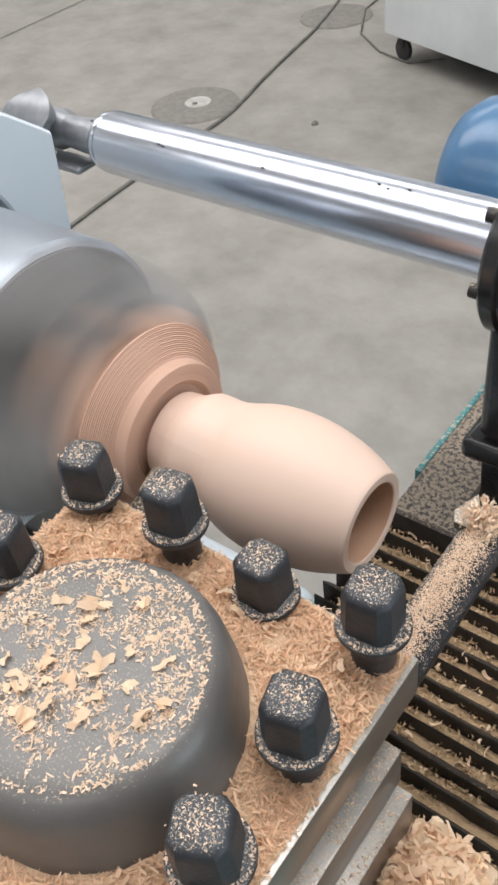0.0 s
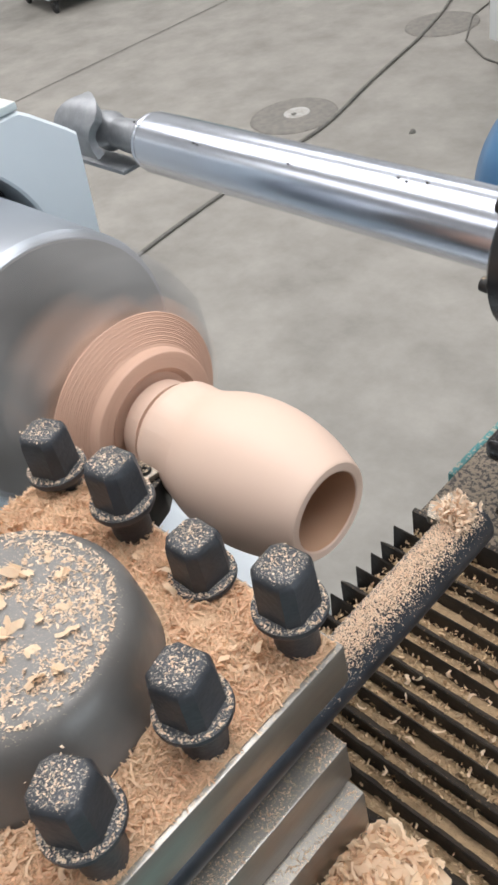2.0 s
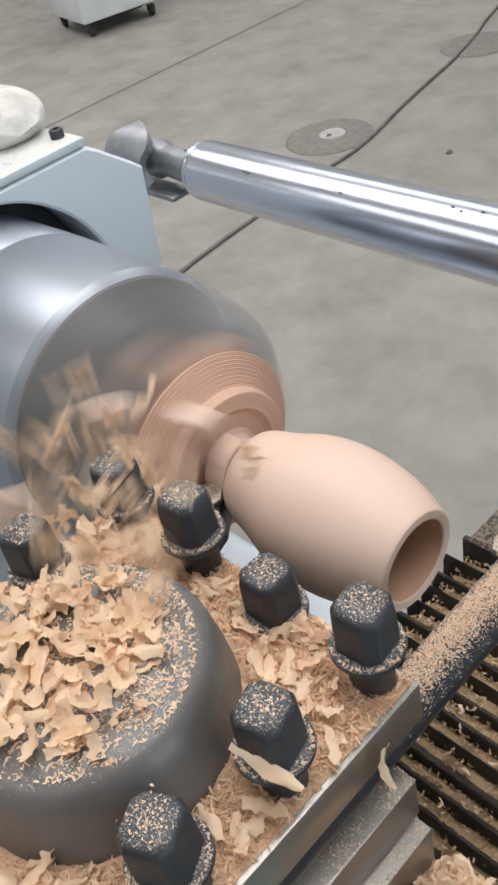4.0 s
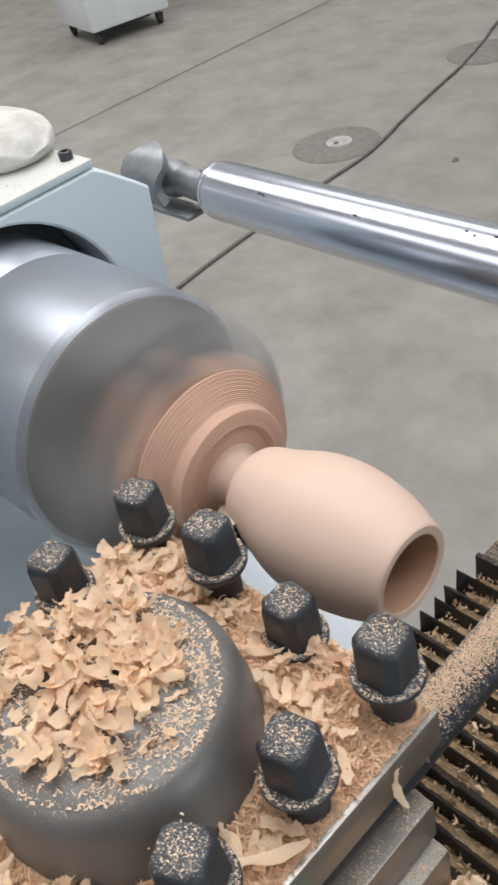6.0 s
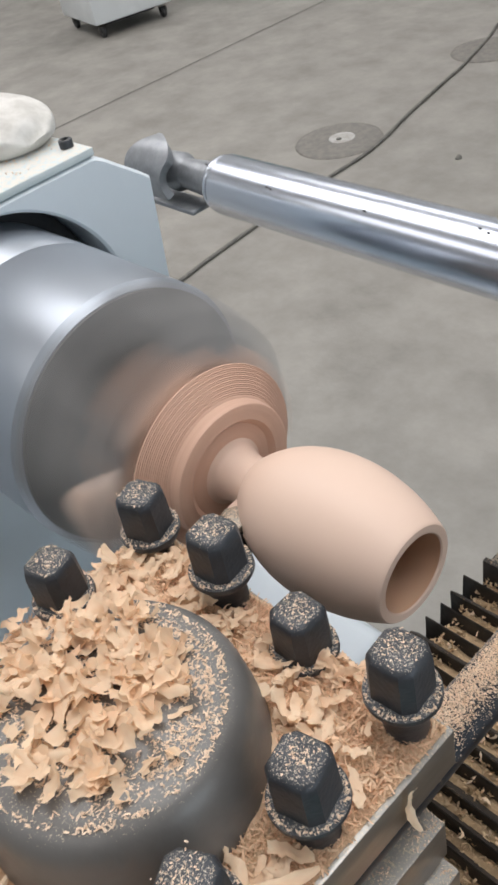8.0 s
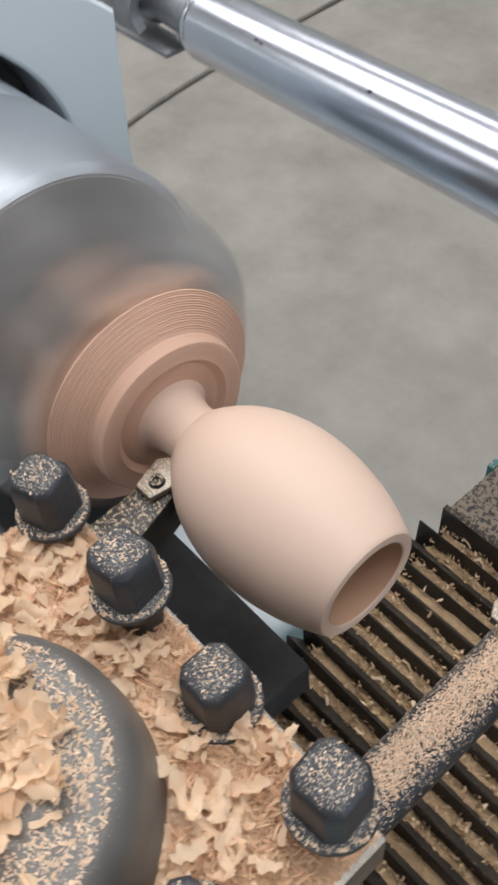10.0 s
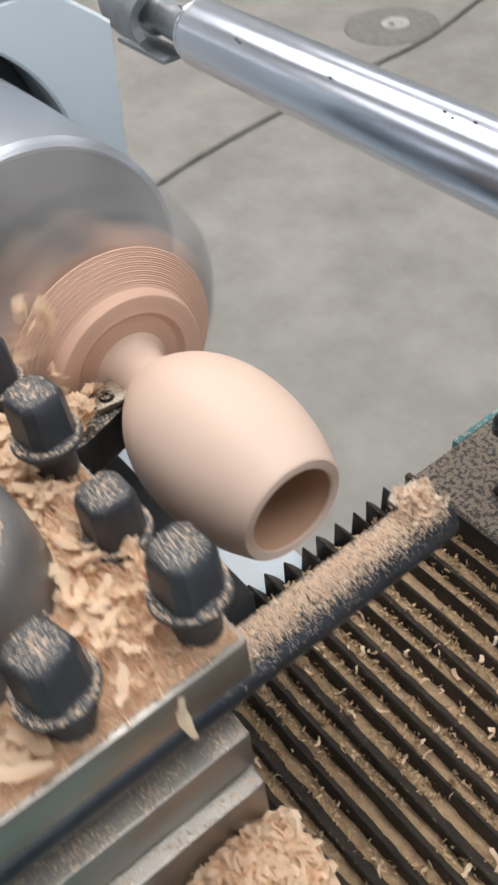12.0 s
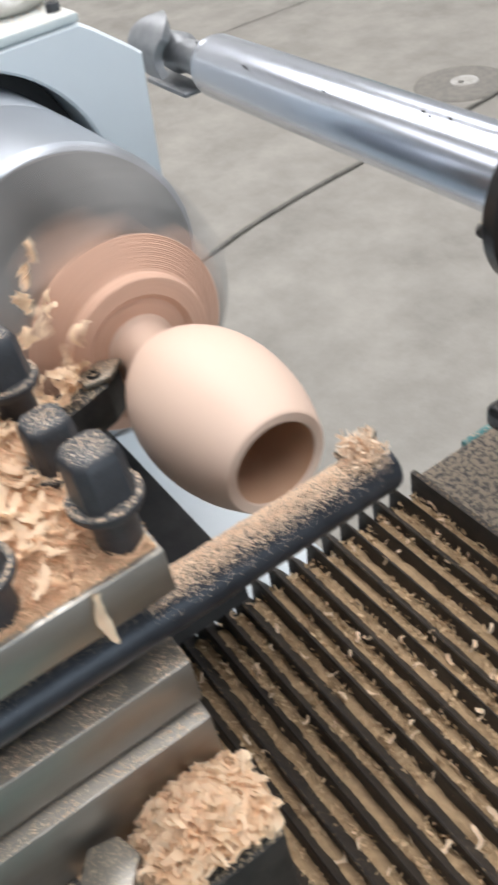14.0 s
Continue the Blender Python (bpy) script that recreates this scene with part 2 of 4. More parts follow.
def tube(points, r, n=10):
    """A round cord through points."""
    bm = bmesh.new()
    pts = [Vector(p) for p in points]
    rings = []
    for i, p in enumerate(pts):
        d = (pts[min(i + 1, len(pts) - 1)] - pts[max(i - 1, 0)]).normalized()
        u = d.cross(Vector((0, 0, 1)))
        u = u.normalized() if u.length > 1e-4 else Vector((1, 0, 0))
        w = u.cross(d)
        rings.append([bm.verts.new(p + r * (u * math.cos(2 * math.pi * k / n) + w * math.sin(2 * math.pi * k / n))) for k in range(n)])
    for p, q in zip(rings, rings[1:]):
        for k in range(n):
            bm.faces.new((p[k], p[(k + 1) % n], q[(k + 1) % n], q[k]))
    bm.faces.new(rings[0])
    bm.faces.new(rings[-1][::-1])
    bmesh.ops.recalc_face_normals(bm, faces=bm.faces)
    return bm


def thing(name, label, category, x=0.0, y=0.0, z=0.0, group="", kind=""):
    ob = tagged(new(name), label, category, group, kind)
    ob.location = (x, y, z)
    return ob


rng = np.random.default_rng(7)


def shavings(spots, length, width, curl, segs=3, tilt=0.5, wave=0.0, ragged=0.0):
    """Many thin curled shavings in one mesh, one at each spot (x, y, z)."""
    verts, faces = [], []
    for p in spots:
        size, w, c = rng.uniform(*length), rng.uniform(*width), rng.uniform(*curl)
        r = size / max(c, 0.05)
        s = np.linspace(-0.5, 0.5, segs + 1)
        u, h = r * np.sin(s * c), r * (1 - np.cos(s * c)) * (1 if rng.random() < 0.6 else -1)
        v = wave * size * np.sin(s * 5 + rng.uniform(0, 6))
        taper = 0.45 + 0.55 * np.cos(s * rng.uniform(1.2, 2.8))
        near, far = taper * rng.uniform(1 - ragged, 1 + ragged, segs + 1), taper * rng.uniform(1 - ragged, 1 + ragged, segs + 1)
        roll = h + rng.uniform(-0.4, 0.4) * w + ragged * w * rng.normal(0, 0.3, segs + 1)
        rows = np.concatenate([np.stack([u, v + w / 2 * near, h], 1), np.stack([u, v - w / 2 * far, roll], 1)])
        m = np.array(Euler((rng.normal(0, tilt), rng.normal(0, tilt), rng.uniform(0, 6.283))).to_matrix())
        rows = rows @ m.T
        rows[:, 2] -= rows[:, 2].min() + 0.0003
        base = len(verts)
        verts.extend((rows + np.array(p)).tolist())
        faces.extend((base + i, base + i + 1, base + segs + 2 + i, base + segs + 1 + i) for i in range(segs))
    me = bpy.data.meshes.new("shavings")
    me.from_pydata(verts, [], faces)
    return me


def heap(x0, x1, y0, y1, nx, ny, height):
    """An uneven sheet of loose stuff; height(x, y) gives its top."""
    bm = bmesh.new()
    grid = [[bm.verts.new((x, y, height(x, y))) for y in np.linspace(y0, y1, ny)] for x in np.linspace(x0, x1, nx)]
    for a, b in zip(grid, grid[1:]):
        for k in range(ny - 1):
            bm.faces.new((a[k], b[k], b[k + 1], a[k + 1]))
    return bm


CARRIED = []


def carried(ob):
    """Marks a top-level thing that rides on the carriage."""
    CARRIED.append(ob)
    return ob


# ---- the hall ----
def build_hall():
    x0, x1, y0, y1, h = HALL
    tagged(part("floor", box(x0, x1, y0, y1, -0.2, 0.0), "concrete", smooth=False), "worn grey concrete floor with patchy lighter stains", "floor", kind="structure")
    for name, b in (("wall_north", (x0, x1, y1, y1 + 0.2, 0, h)), ("wall_south", (x0, x1, y0 - 0.2, y0, 0, h)), ("wall_west", (x0 - 0.2, x0, y0, y1, 0, h)), ("wall_east_1", (x1, x1 + 0.2, y0, -1.8, 0, h)), ("wall_east_2", (x1, x1 + 0.2, 4.2, y1, 0, h)), ("wall_east_3", (x1, x1 + 0.2, -1.8, 4.2, 3.6, h))):
        tagged(part(name, box(*b), "plaster", smooth=False), "plain pale workshop wall", "wall", kind="structure")
    tagged(part("ceiling", box(x0, x1, y0, y1, h, h + 0.2), "roof", smooth=False), "pale sheet ceiling of the workshop", "ceiling", kind="structure")
    tagged(part("ground", box(x1, 60.0, -40.0, 40.0, -0.25, -0.01), "concrete", smooth=False), "plain concrete yard outside the gateway", "ground", kind="structure")
    # floor joints and covers
    for name, x, a, b in (("floor_joint_1", -3.95, -2.0, 7.5),):
        w = 0.006
        bm = heap(x - w, x + w, a, b, 2, 120, lambda px, py: 0.002)
        for v in bm.verts:
            v.co.x += 0.006 * noise.noise((v.co.y * 1.3, x, 0)) + 0.003 * noise.noise((v.co.y * 9, x, 2))
        tagged(part(name, bm, "joint", smooth=False), "dark narrow saw-cut joint in concrete floor", "floor joint", kind="structure")
    way = [(-1.70, 0.2), (-1.93, 0.8), (-2.085, 1.22), (-2.15, 1.50), (-2.19, 1.87), (-2.21, 2.30), (-2.225, 2.60), (-2.315, 2.97), (-2.385, 3.30), (-2.43, 3.52), (-2.53, 3.86), (-2.60, 4.05), (-2.75, 4.6), (-2.9, 5.4)]
    cable = []
    for p, q, u, v in zip([way[0]] + way, way, way[1:], way[2:] + [way[-1]]):
        for k in range(8):
            t = k / 8
            cable.append((*(0.5 * (2 * q[i] + (u[i] - p[i]) * t + (2 * p[i] - 5 * q[i] + 4 * u[i] - v[i]) * t * t + (3 * q[i] - p[i] - 3 * u[i] + v[i]) * t ** 3) for i in (0, 1)), 0.007))
    tagged(part("cable", tube(cable, 0.007), "joint"), "dark thin power cable lying on concrete floor", "cable")
    tagged(part("cable", tube([(-2.5, 5.0, 0.006), (-2.40, 4.2, 0.006), (-2.35, 3.84, 0.006), (-2.2, 3.55, 0.006), (-2.0, 3.38, 0.006), (-1.82, 3.31, 0.006), (-1.7, 3.4, 0.006)], 0.004), "joint"), "thin grey cord leading under the white cabinet", "cable")
    for x, y, r, cap in ((-2.42, 2.615, 0.178, 0.056), (-2.44, 3.72, 0.17, 0.0)):
        cover = thing("floor_cover", "round iron floor cover set in concrete, pale worn middle" if cap else "round iron floor cover set in concrete", "floor cover", x, y, group="covers in the floor")
        part("plate", lathe([(-0.01, r), (0.003, r), (0.005, r - 0.008), (0.0045, r - 0.02), (0.003, 0)], "z", 48), "iron_floor", cover)
        part("rim", lathe([(0.0, r + 0.006), (0.003, r + 0.004), (0.003, r + 0.001), (0.0, r + 0.0005)], "z", 48), "iron_floor", cover)
        if cap:
            part("plug", lathe([(0.003, cap), (0.006, cap * 0.95), (0.007, 0)], "z", 32, (-0.004, 0.024, 0)), "worn_iron", cover, "pale worn plug")
            part("hole", lathe([(0.008, 0.012), (0.0105, 0.01), (0.0105, 0)], "z", 16), "joint", cover)
    lump = lathe([(0, 0.014), (0.005, 0.013), (0.010, 0.007), (0.011, 0)], "z", 14, (-1.857, 2.655, 0))
    for v in lump.verts:
        v.co += 0.004 * noise.noise_vector(v.co * 60)
    tagged(part("debris", lump, "joint"), "small dark lump of dirt on concrete floor", "debris")


def build_cabinet(x, y, rz, w, d, h, label, foot):
    cab = thing("cabinet", label, "cabinet", x, y)
    cab.rotation_euler = (0, 0, radians(rz))
    part("body", box(0, w, 0, d, foot, foot + h, 0.012), "white_paint", cab)
    part("plinth", box(0.10, w - 0.10, 0.10, d - 0.10, foot - 0.03, foot - 0.001), "dark", cab, "dark recessed plinth")
    for px, py in ((0.06, 0.06), (w - 0.06, 0.06), (0.06, d - 0.06), (w - 0.06, d - 0.06)):
        wheel = part("caster", lathe([(-0.014, 0.0), (-0.014, 0.028), (-0.008, (foot - 0.06) / 2 + 0.02), (0.008, (foot - 0.06) / 2 + 0.02), (0.014, 0.028), (0.014, 0)], "y", 20, (px, py, (foot - 0.06) / 2 + 0.02)), "caster", cab, "black caster wheel")
        part("fork", box(px - 0.02, px + 0.02, py - 0.022, py + 0.022, foot - 0.055, foot - 0.02, 0.004), "dark_steel", wheel)
    return cab


# ---- the lathe ----
AY, AZ = 0.2615, 1.051


def build_crate():
    crate = thing("crate", "teal painted metal crate standing on the floor", "crate", -5.35, 4.62)
    part("body", box(0, 0.5, 0, 0.4, 0.03, 0.4, 0.01), "teal", crate)
    part("skid", box(0.03, 0.47, 0.03, 0.37, 0.0, 0.029), "dark", crate)


def build_bed():
    bed = thing("lathe_bed", "grey-blue enamelled lathe bed under the spindle", "machine bed")
    part("cover", box(-1.5, -0.275, -0.30, 0.365, 0.62, 0.80, 0.02, 3), "grey_paint", bed)
    part("body", box(-1.45, 0.85, -0.26, 0.34, 0.12, 0.62, 0.015), "grey_paint", bed)
    part("slideway", box(-0.275, 0.85, -0.20, 0.30, 0.62, 0.69, 0.006), "dark_steel", bed, "dark steel guideway")
    for px in (-1.3, 0.7):
        part("foot", box(px - 0.12, px + 0.12, -0.24, 0.32, 0.0, 0.12, 0.01), "dark", bed)


def build_headstock():
    head = thing("headstock", "grey-blue enamelled headstock with sawdust on its lid", "lathe headstock")
    outline = [(-0.14, 0.801), (0.402, 0.801), (0.413, 1.04), (0.420, 1.130), (0.376, 1.1640), (-0.14, 1.1640)]
    n, xf, xb, r = 96, -0.545, -1.15, 0.108
    bm = bmesh.new()
    ring, rim = [], []
    for k in range(n):
        w = 2 * math.pi * k / n
        c, s = math.cos(w), math.sin(w)
        reach = []
        for (y0, z0), (y1, z1) in zip(outline, outline[1:] + outline[:1]):
            ey, ez = y1 - y0, z1 - z0
            den = c * ez - s * ey
            if abs(den) > 1e-9:
                t = ((y0 - AY) * ez - (z0 - AZ) * ey) / den
                q = ((y0 - AY) * s - (z0 - AZ) * c) / den
                if t > 0 and -1e-6 <= q <= 1 + 1e-6:
                    reach.append(t)
        ring.append((AY + r * c, AZ + r * s))
        rim.append((AY + min(reach) * c, AZ + min(reach) * s))
    loops = [[bm.verts.new((x, *p)) for p in pts] for x, pts in ((xf - 0.05, ring), (xf - 0.002, ring), (xf, [(AY + (y - AY) * 1.02, AZ + (z - AZ) * 1.02) for y, z in ring]), (xf, [(AY + (y - AY) * 0.985, AZ + (z - AZ) * 0.985) for y, z in rim]), (xf - 0.004, rim), (xb, rim))]
    for a, b in zip(loops, loops[1:]):
        for k in range(n):
            bm.faces.new((a[k], a[(k + 1) % n], b[(k + 1) % n], b[k]))
    bm.faces.new(loops[-1])
    bmesh.ops.recalc_face_normals(bm, faces=bm.faces)
    part("casing", bm, "grey_paint", head)
    # near-black disc: the recess's deep shade is put into its colour
    part("recess", lathe([(xf - 0.045, 0.107), (xf - 0.046, 0)], "x", 48, (0, AY, AZ)), "dark", head, "spindle recess bottom, shade painted near black")
    lid = part("lid", box(-1.14, -0.5465, -0.13, 0.3755, 1.1650, 1.1715, 0.0015), "top_paint", head, "dusty painted lid plate")
    for px, py in ((-0.568, 0.366), (-0.568, -0.10), (-1.10, 0.366)):
        part("cap_screw", lathe([(1.1715, 0.0055), (1.1775, 0.0055), (1.1782, 0.0048), (1.1782, 0.0030), (1.175, 0.0030), (1.175, 0)], "z", 24, (px, py, 0)), "bolt", lid, "black socket cap screw")
    spots = [(x, y, 1.1717) for x, y in zip(rng.uniform(-1.0, -0.56, 1500), 0.37 - np.abs(rng.normal(0, 0.14, 1500))) if y > -0.1]
    tagged(hang("sawdust", shavings(spots, (0.0006, 0.0026), (0.0004, 0.0012), (0.3, 1.5), 2), "chips"), "fine pale sawdust strewn on the headstock lid", "sawdust", kind="stuff")
    bm = bmesh.new()
    bmesh.ops.create_icosphere(bm, subdivisions=5, radius=1)
    for v in bm.verts:
        v.co = Vector((v.co.x * 0.070, v.co.y * 0.045, max(v.co.z, -0.55) * 0.020)) + Vector((-0.650, 0.348, 1.1715 + 0.010)) + 0.0045 * noise.noise_vector(v.co * 2.2)
        v.co.z = max(v.co.z, 1.1718)
    tagged(part("rag", bm, "cloth"), "crumpled white cloth rag lying on the headstock", "rag")


def build_chuck():
    """The spinning chuck with its jaws; its origin lies on the spindle's axis."""
    chuck = thing("lathe_chuck", "ground steel four-jaw chuck gripping the wooden blank", "lathe chuck", 0, AY, AZ)
    part("body", lathe([(-0.58, 0), (-0.58, 0.094), (-0.503, 0.0955), (-0.5015, 0.0945), (-0.500, 0.0955), (-0.400, 0.0955), (-0.395, 0.091), (-0.395, 0.02), (-0.41, 0.02), (-0.41, 0)], "x", 96), "chuck", chuck)
    part("face", lathe([(-0.3948, 0.0905), (-0.3940, 0.0895), (-0.3940, 0.021)], "x", 72), "jaw", chuck, "dark oily chuck face")
    for k in range(4):
        turn = pose(0, 0, 0, 90 * k, 0, 0)
        bm = prism([(-0.3952, 0.0448), (-0.332, 0.0448), (-0.329, 0.058), (-0.334, 0.076), (-0.347, 0.0875), (-0.3952, 0.0940)], "y", -0.024, 0.024, 0.0012)
        bm.transform(turn)
        part("jaw", bm, "jaw", chuck, "dark stepped chuck jaw")
    return chuck


def build_workpiece():
    """The vase still joined to its blank; its origin lies on the spindle's axis."""
    work = thing("wooden_vase_blank", "pale turned wooden vase joined by a thin neck to its blank", "wooden vase", 0, AY, AZ)
    vase = [(-0.2795, 0.0152), (-0.2785, 0.0178), (-0.2762, 0.0212), (-0.272, 0.0248), (-0.267, 0.0285), (-0.262, 0.0317), (-0.256, 0.0348), (-0.250, 0.0372), (-0.243, 0.0394), (-0.235, 0.0411), (-0.227, 0.0420), (-0.220, 0.0423), (-0.2125, 0.0421), (-0.205, 0.0414), (-0.1975, 0.0401), (-0.190, 0.0384), (-0.184, 0.0366), (-0.178, 0.0344), (-0.172, 0.0318), (-0.1675, 0.0297), (-0.1660, 0.0289), (-0.1653, 0.0281), (-0.1653, 0.0236), (-0.1660, 0.0229)]
    part("vase", lathe(vase, "x", 96), "wood", work)
    # the bore's darker wood tone holds part of the shade within the mouth
    part("bore", lathe([(-0.1660, 0.0228), (-0.172, 0.0225), (-0.20, 0.0225), (-0.245, 0.0223), (-0.250, 0.018), (-0.252, 0.0)], "x", 64), "inside", work, "rough bored hollow of the vase, shade in its brown")
    part("neck", lathe([(-0.3025, 0.0225), (-0.3010, 0.0195), (-0.2985, 0.0178), (-0.294, 0.0168), (-0.290, 0.0160), (-0.278, 0.0158)], "x", 64), "wood", work)
    blank = [(-0.3198, 0.0), (-0.3198, 0.0625), (-0.3190, 0.0638)]
    r = 0.0638
    for k in range(8):
        x = -0.3186 + 0.00123 * k
        blank += [(x, r), (x + 0.0005, r - 0.0003), (x + 0.0004, r - 0.0011), (x + 0.0010, r - 0.0013), (x + 0.0009, r - 0.0020)]
        r -= 0.0021
    blank += [(-0.3088, 0.0468), (-0.3080, 0.0456), (-0.3020, 0.0452), (-0.3004, 0.0446), (-0.3000, 0.0436), (-0.3012, 0.0385), (-0.3004, 0.0345), (-0.3035, 0.0310), (-0.3022, 0.0250), (-0.3020, 0.0)]
    part("stock", box(-0.385, -0.3365, -0.0440, 0.0440, -0.0440, 0.0440, 0.003, 1), "stock", work, "square rough-sawn stock in the jaws")
    part("board", box(-0.336, -0.3200, -0.0515, 0.0515, -0.0515, 0.0515, 0.0012, 1), "wood_dark", work, "square unturned corners of the stock")
    part("blank", lathe(blank, "x", 96), "wood_dark", work, "rough reddish stepped wooden blank")
    return work


# ---- the carriage and what it carries ----
BOLTS = [(-0.250, 0.1605, 1.1497), (-0.1985, 0.1605, 1.1580), (-0.1535, 0.1600, 1.1420), (-0.1035, 0.1602, 1.1597), (-0.1030, 0.1107, 1.1590), (-0.1010, 0.0630, 1.1622), (-0.250, 0.1108, 1.1500), (-0.250, 0.0620, 1.1520), (-0.102, 0.0120, 1.158)]


def square_bolt(head, parent, spin):
    """A clamp screw with a chamfered square head, collar and threaded shank."""
    x, y, top = head
    low = top - 0.0275
    top -= 0.0035
    bolt = part("clamp_bolt", lathe([(1.100, 0.0086), (low - 0.007, 0.0086), (low - 0.006, 0.0092), (low - 0.0025, 0.0092)], "z", 28, (x, y, 0)), "bolt", parent, "black clamp bolt dusted with wood")
    part("collar", lathe([(low - 0.0030, 0.009), (low - 0.0026, 0.0128), (low, 0.0142), (low + 0.0018, 0.0140), (low + 0.0028, 0.0122), (low + 0.0032, 0.008)], "z", 32, (x, y, 0)), "bolt", bolt)
    bm = bmesh.new()
    corners = [(0.0096 * a, 0.0096 * b) for a, b in ((1, 0.62), (0.62, 1), (-0.62, 1), (-1, 0.62), (-1, -0.62), (-0.62, -1), (0.62, -1), (1, -0.62))]
    levels = [(low + 0.0025, 1.04), (top - 0.0055, 1.0), (top - 0.0028, 0.96), (top - 0.0010, 0.88), (top, 0.74)]
    rings = [[bm.verts.new((x + s * (p * math.cos(spin) - q * math.sin(spin)), y + s * (p * math.sin(spin) + q * math.cos(spin)), z)) for p, q in corners] for z, s in levels]
    for a, b in zip(rings, rings[1:]):
        for k in range(8):
            bm.faces.new((a[k], a[(k + 1) % 8], b[(k + 1) % 8], b[k]))
    bm.faces.new(rings[-1])
    bm.faces.new(rings[0][::-1])
    part("head", bm, "bolt", bolt)
    return bolt


def build_tool_post():
    post = carried(thing("tool_post", "ground steel square tool post with domed cap and black bolts", "tool post"))
    part("top_plate", box(-0.265, -0.0893, -0.005, 0.170, 1.0865, 1.1095, 0.0012), "steel", post)
    part("core", box(-0.236, -0.1235, 0.028, 0.137, 1.038, 1.087), "dark_steel", post)
    part("lower_plate", box(-0.2615, -0.0935, -0.002, 0.1665, 1.0105, 1.0385, 0.0012), "steel", post)
    part("base_plate", box(-0.265, -0.0862, -0.005, 0.1652, 0.962, 1.0070, 0.0015), "steel", post)
    part("gap_ring", box(-0.255, -0.102, 0.004, 0.160, 1.006, 1.012), "dark_steel", post)
    cap = [(1.105, 0.0), (1.105, 0.0560), (1.114, 0.0553), (1.126, 0.0540), (1.138, 0.0520), (1.1432, 0.0503), (1.1468, 0.0480), (1.1488, 0.0450), (1.1497, 0.0415), (1.1500, 0.036), (1.1500, 0.02), (1.1500, 0.0)]
    part("dome_cap", lathe(cap, "z", 96, (-0.172, 0.083, 0)), "dome", post, "grey painted domed cap")
    for k, b in enumerate(BOLTS):
        square_bolt(b, post, (0.35, 0.15, 0.0, 0.1, 0.25, 0.5, 0.3, 0.1, 0.2)[k])
    return post


def build_bar_and_tool():
    bar = carried(thing("boring_bar", "black round boring bar caked with sawdust", "boring bar"))
    part("shank", lathe([(-0.12, 0), (-0.12, 0.0121), (0.285, 0.0122), (0.2868, 0.0114), (0.2875, 0.0)], "y", 48, (-0.1100, 0.0015, 1.0580)), "bar", bar)
    part("cutter", prism([(-0.1275, 0.277), (-0.122, 0.2935), (-0.114, 0.280), (-0.112, 0.270), (-0.124, 0.270)], "z", 1.0640, 1.0690, 0.0008), "bright", bar, "bright steel cutter tip")
    tool = carried(thing("turning_tool", "black square-shank turning tool with a screwed insert", "cutting tool"))
    part("shank", box(-0.285, -0.125, 0.140, 0.1655, 1.039, 1.062, 0.002), "dark_steel", tool)
    part("head", prism([(-0.262, 0.160), (-0.262, 0.196), (-0.270, 0.222), (-0.281, 0.236), (-0.290, 0.232), (-0.286, 0.205), (-0.284, 0.160)], "z", 1.026, 1.052, 0.0015), "dark_steel", tool)
    insert = part("insert", prism([(-0.274, 0.211), (-0.2715, 0.226), (-0.283, 0.239), (-0.2905, 0.228), (-0.285, 0.211)], "z", 1.0525, 1.0565, 0.0008), "bright", tool, "worn bright insert")
    part("screw", lathe([(1.0565, 0.0042), (1.0585, 0.0036), (1.0585, 0.0018), (1.057, 0.0018), (1.057, 0)], "z", 18, (-0.2790, 0.2195, 0)), "dark_steel", insert)


def build_slide():
    slide = carried(thing("cross_slide", "oily dark steel cross slide under the tool post", "cross slide"))
    part("body", box(-0.30, -0.045, -0.30, 0.168, 0.835, 0.9615, 0.004), "dark_steel", slide)
    part("saddle", box(-0.25, 0.16, -0.28, 0.80, 0.692, 0.828, 0.006), "teal", slide, "teal enamelled saddle")
    for px, py in ((-0.070, 0.099), (-0.070, -0.06)):
        hexa = part("hex_bolt", lathe([(0.9615, 0.0155), (0.9645, 0.0155), (0.9645, 0.0130)], "z", 32, (px, py, 0)), "steel", slide, "steel hexagon bolt with washer")
        part("hex_head", prism([(px + 0.0134 * math.cos(a), py + 0.0134 * math.sin(a)) for a in (math.pi / 3 * k + 0.3 for k in range(6))], "z", 0.9647, 0.9835, 0.0012), "steel", hexa)
    part("shelf", box(-0.44, -0.205, 0.1685, 0.247, 0.90, 0.930, 0.003), "dark", slide, "black oily shelf")
    plate = carried(thing("slide_plate", "black end plate thickly strewn with sawdust, teal edge", "machine plate"))
    part("slab", box(-0.2480, 0.16, 0.4240, 0.82, 0.8285, 0.858, 0.002), "grain_plate", plate)
    part("edge_strip", box(-0.2540, -0.2483, 0.478, 0.82, 0.80, 0.8565, 0.001), "teal", plate, "chipped teal painted edge")
    part("front_lip", box(-0.2480, 0.16, 0.4185, 0.4235, 0.80, 0.8665, 0.001), "rubber", plate, "black front lip")


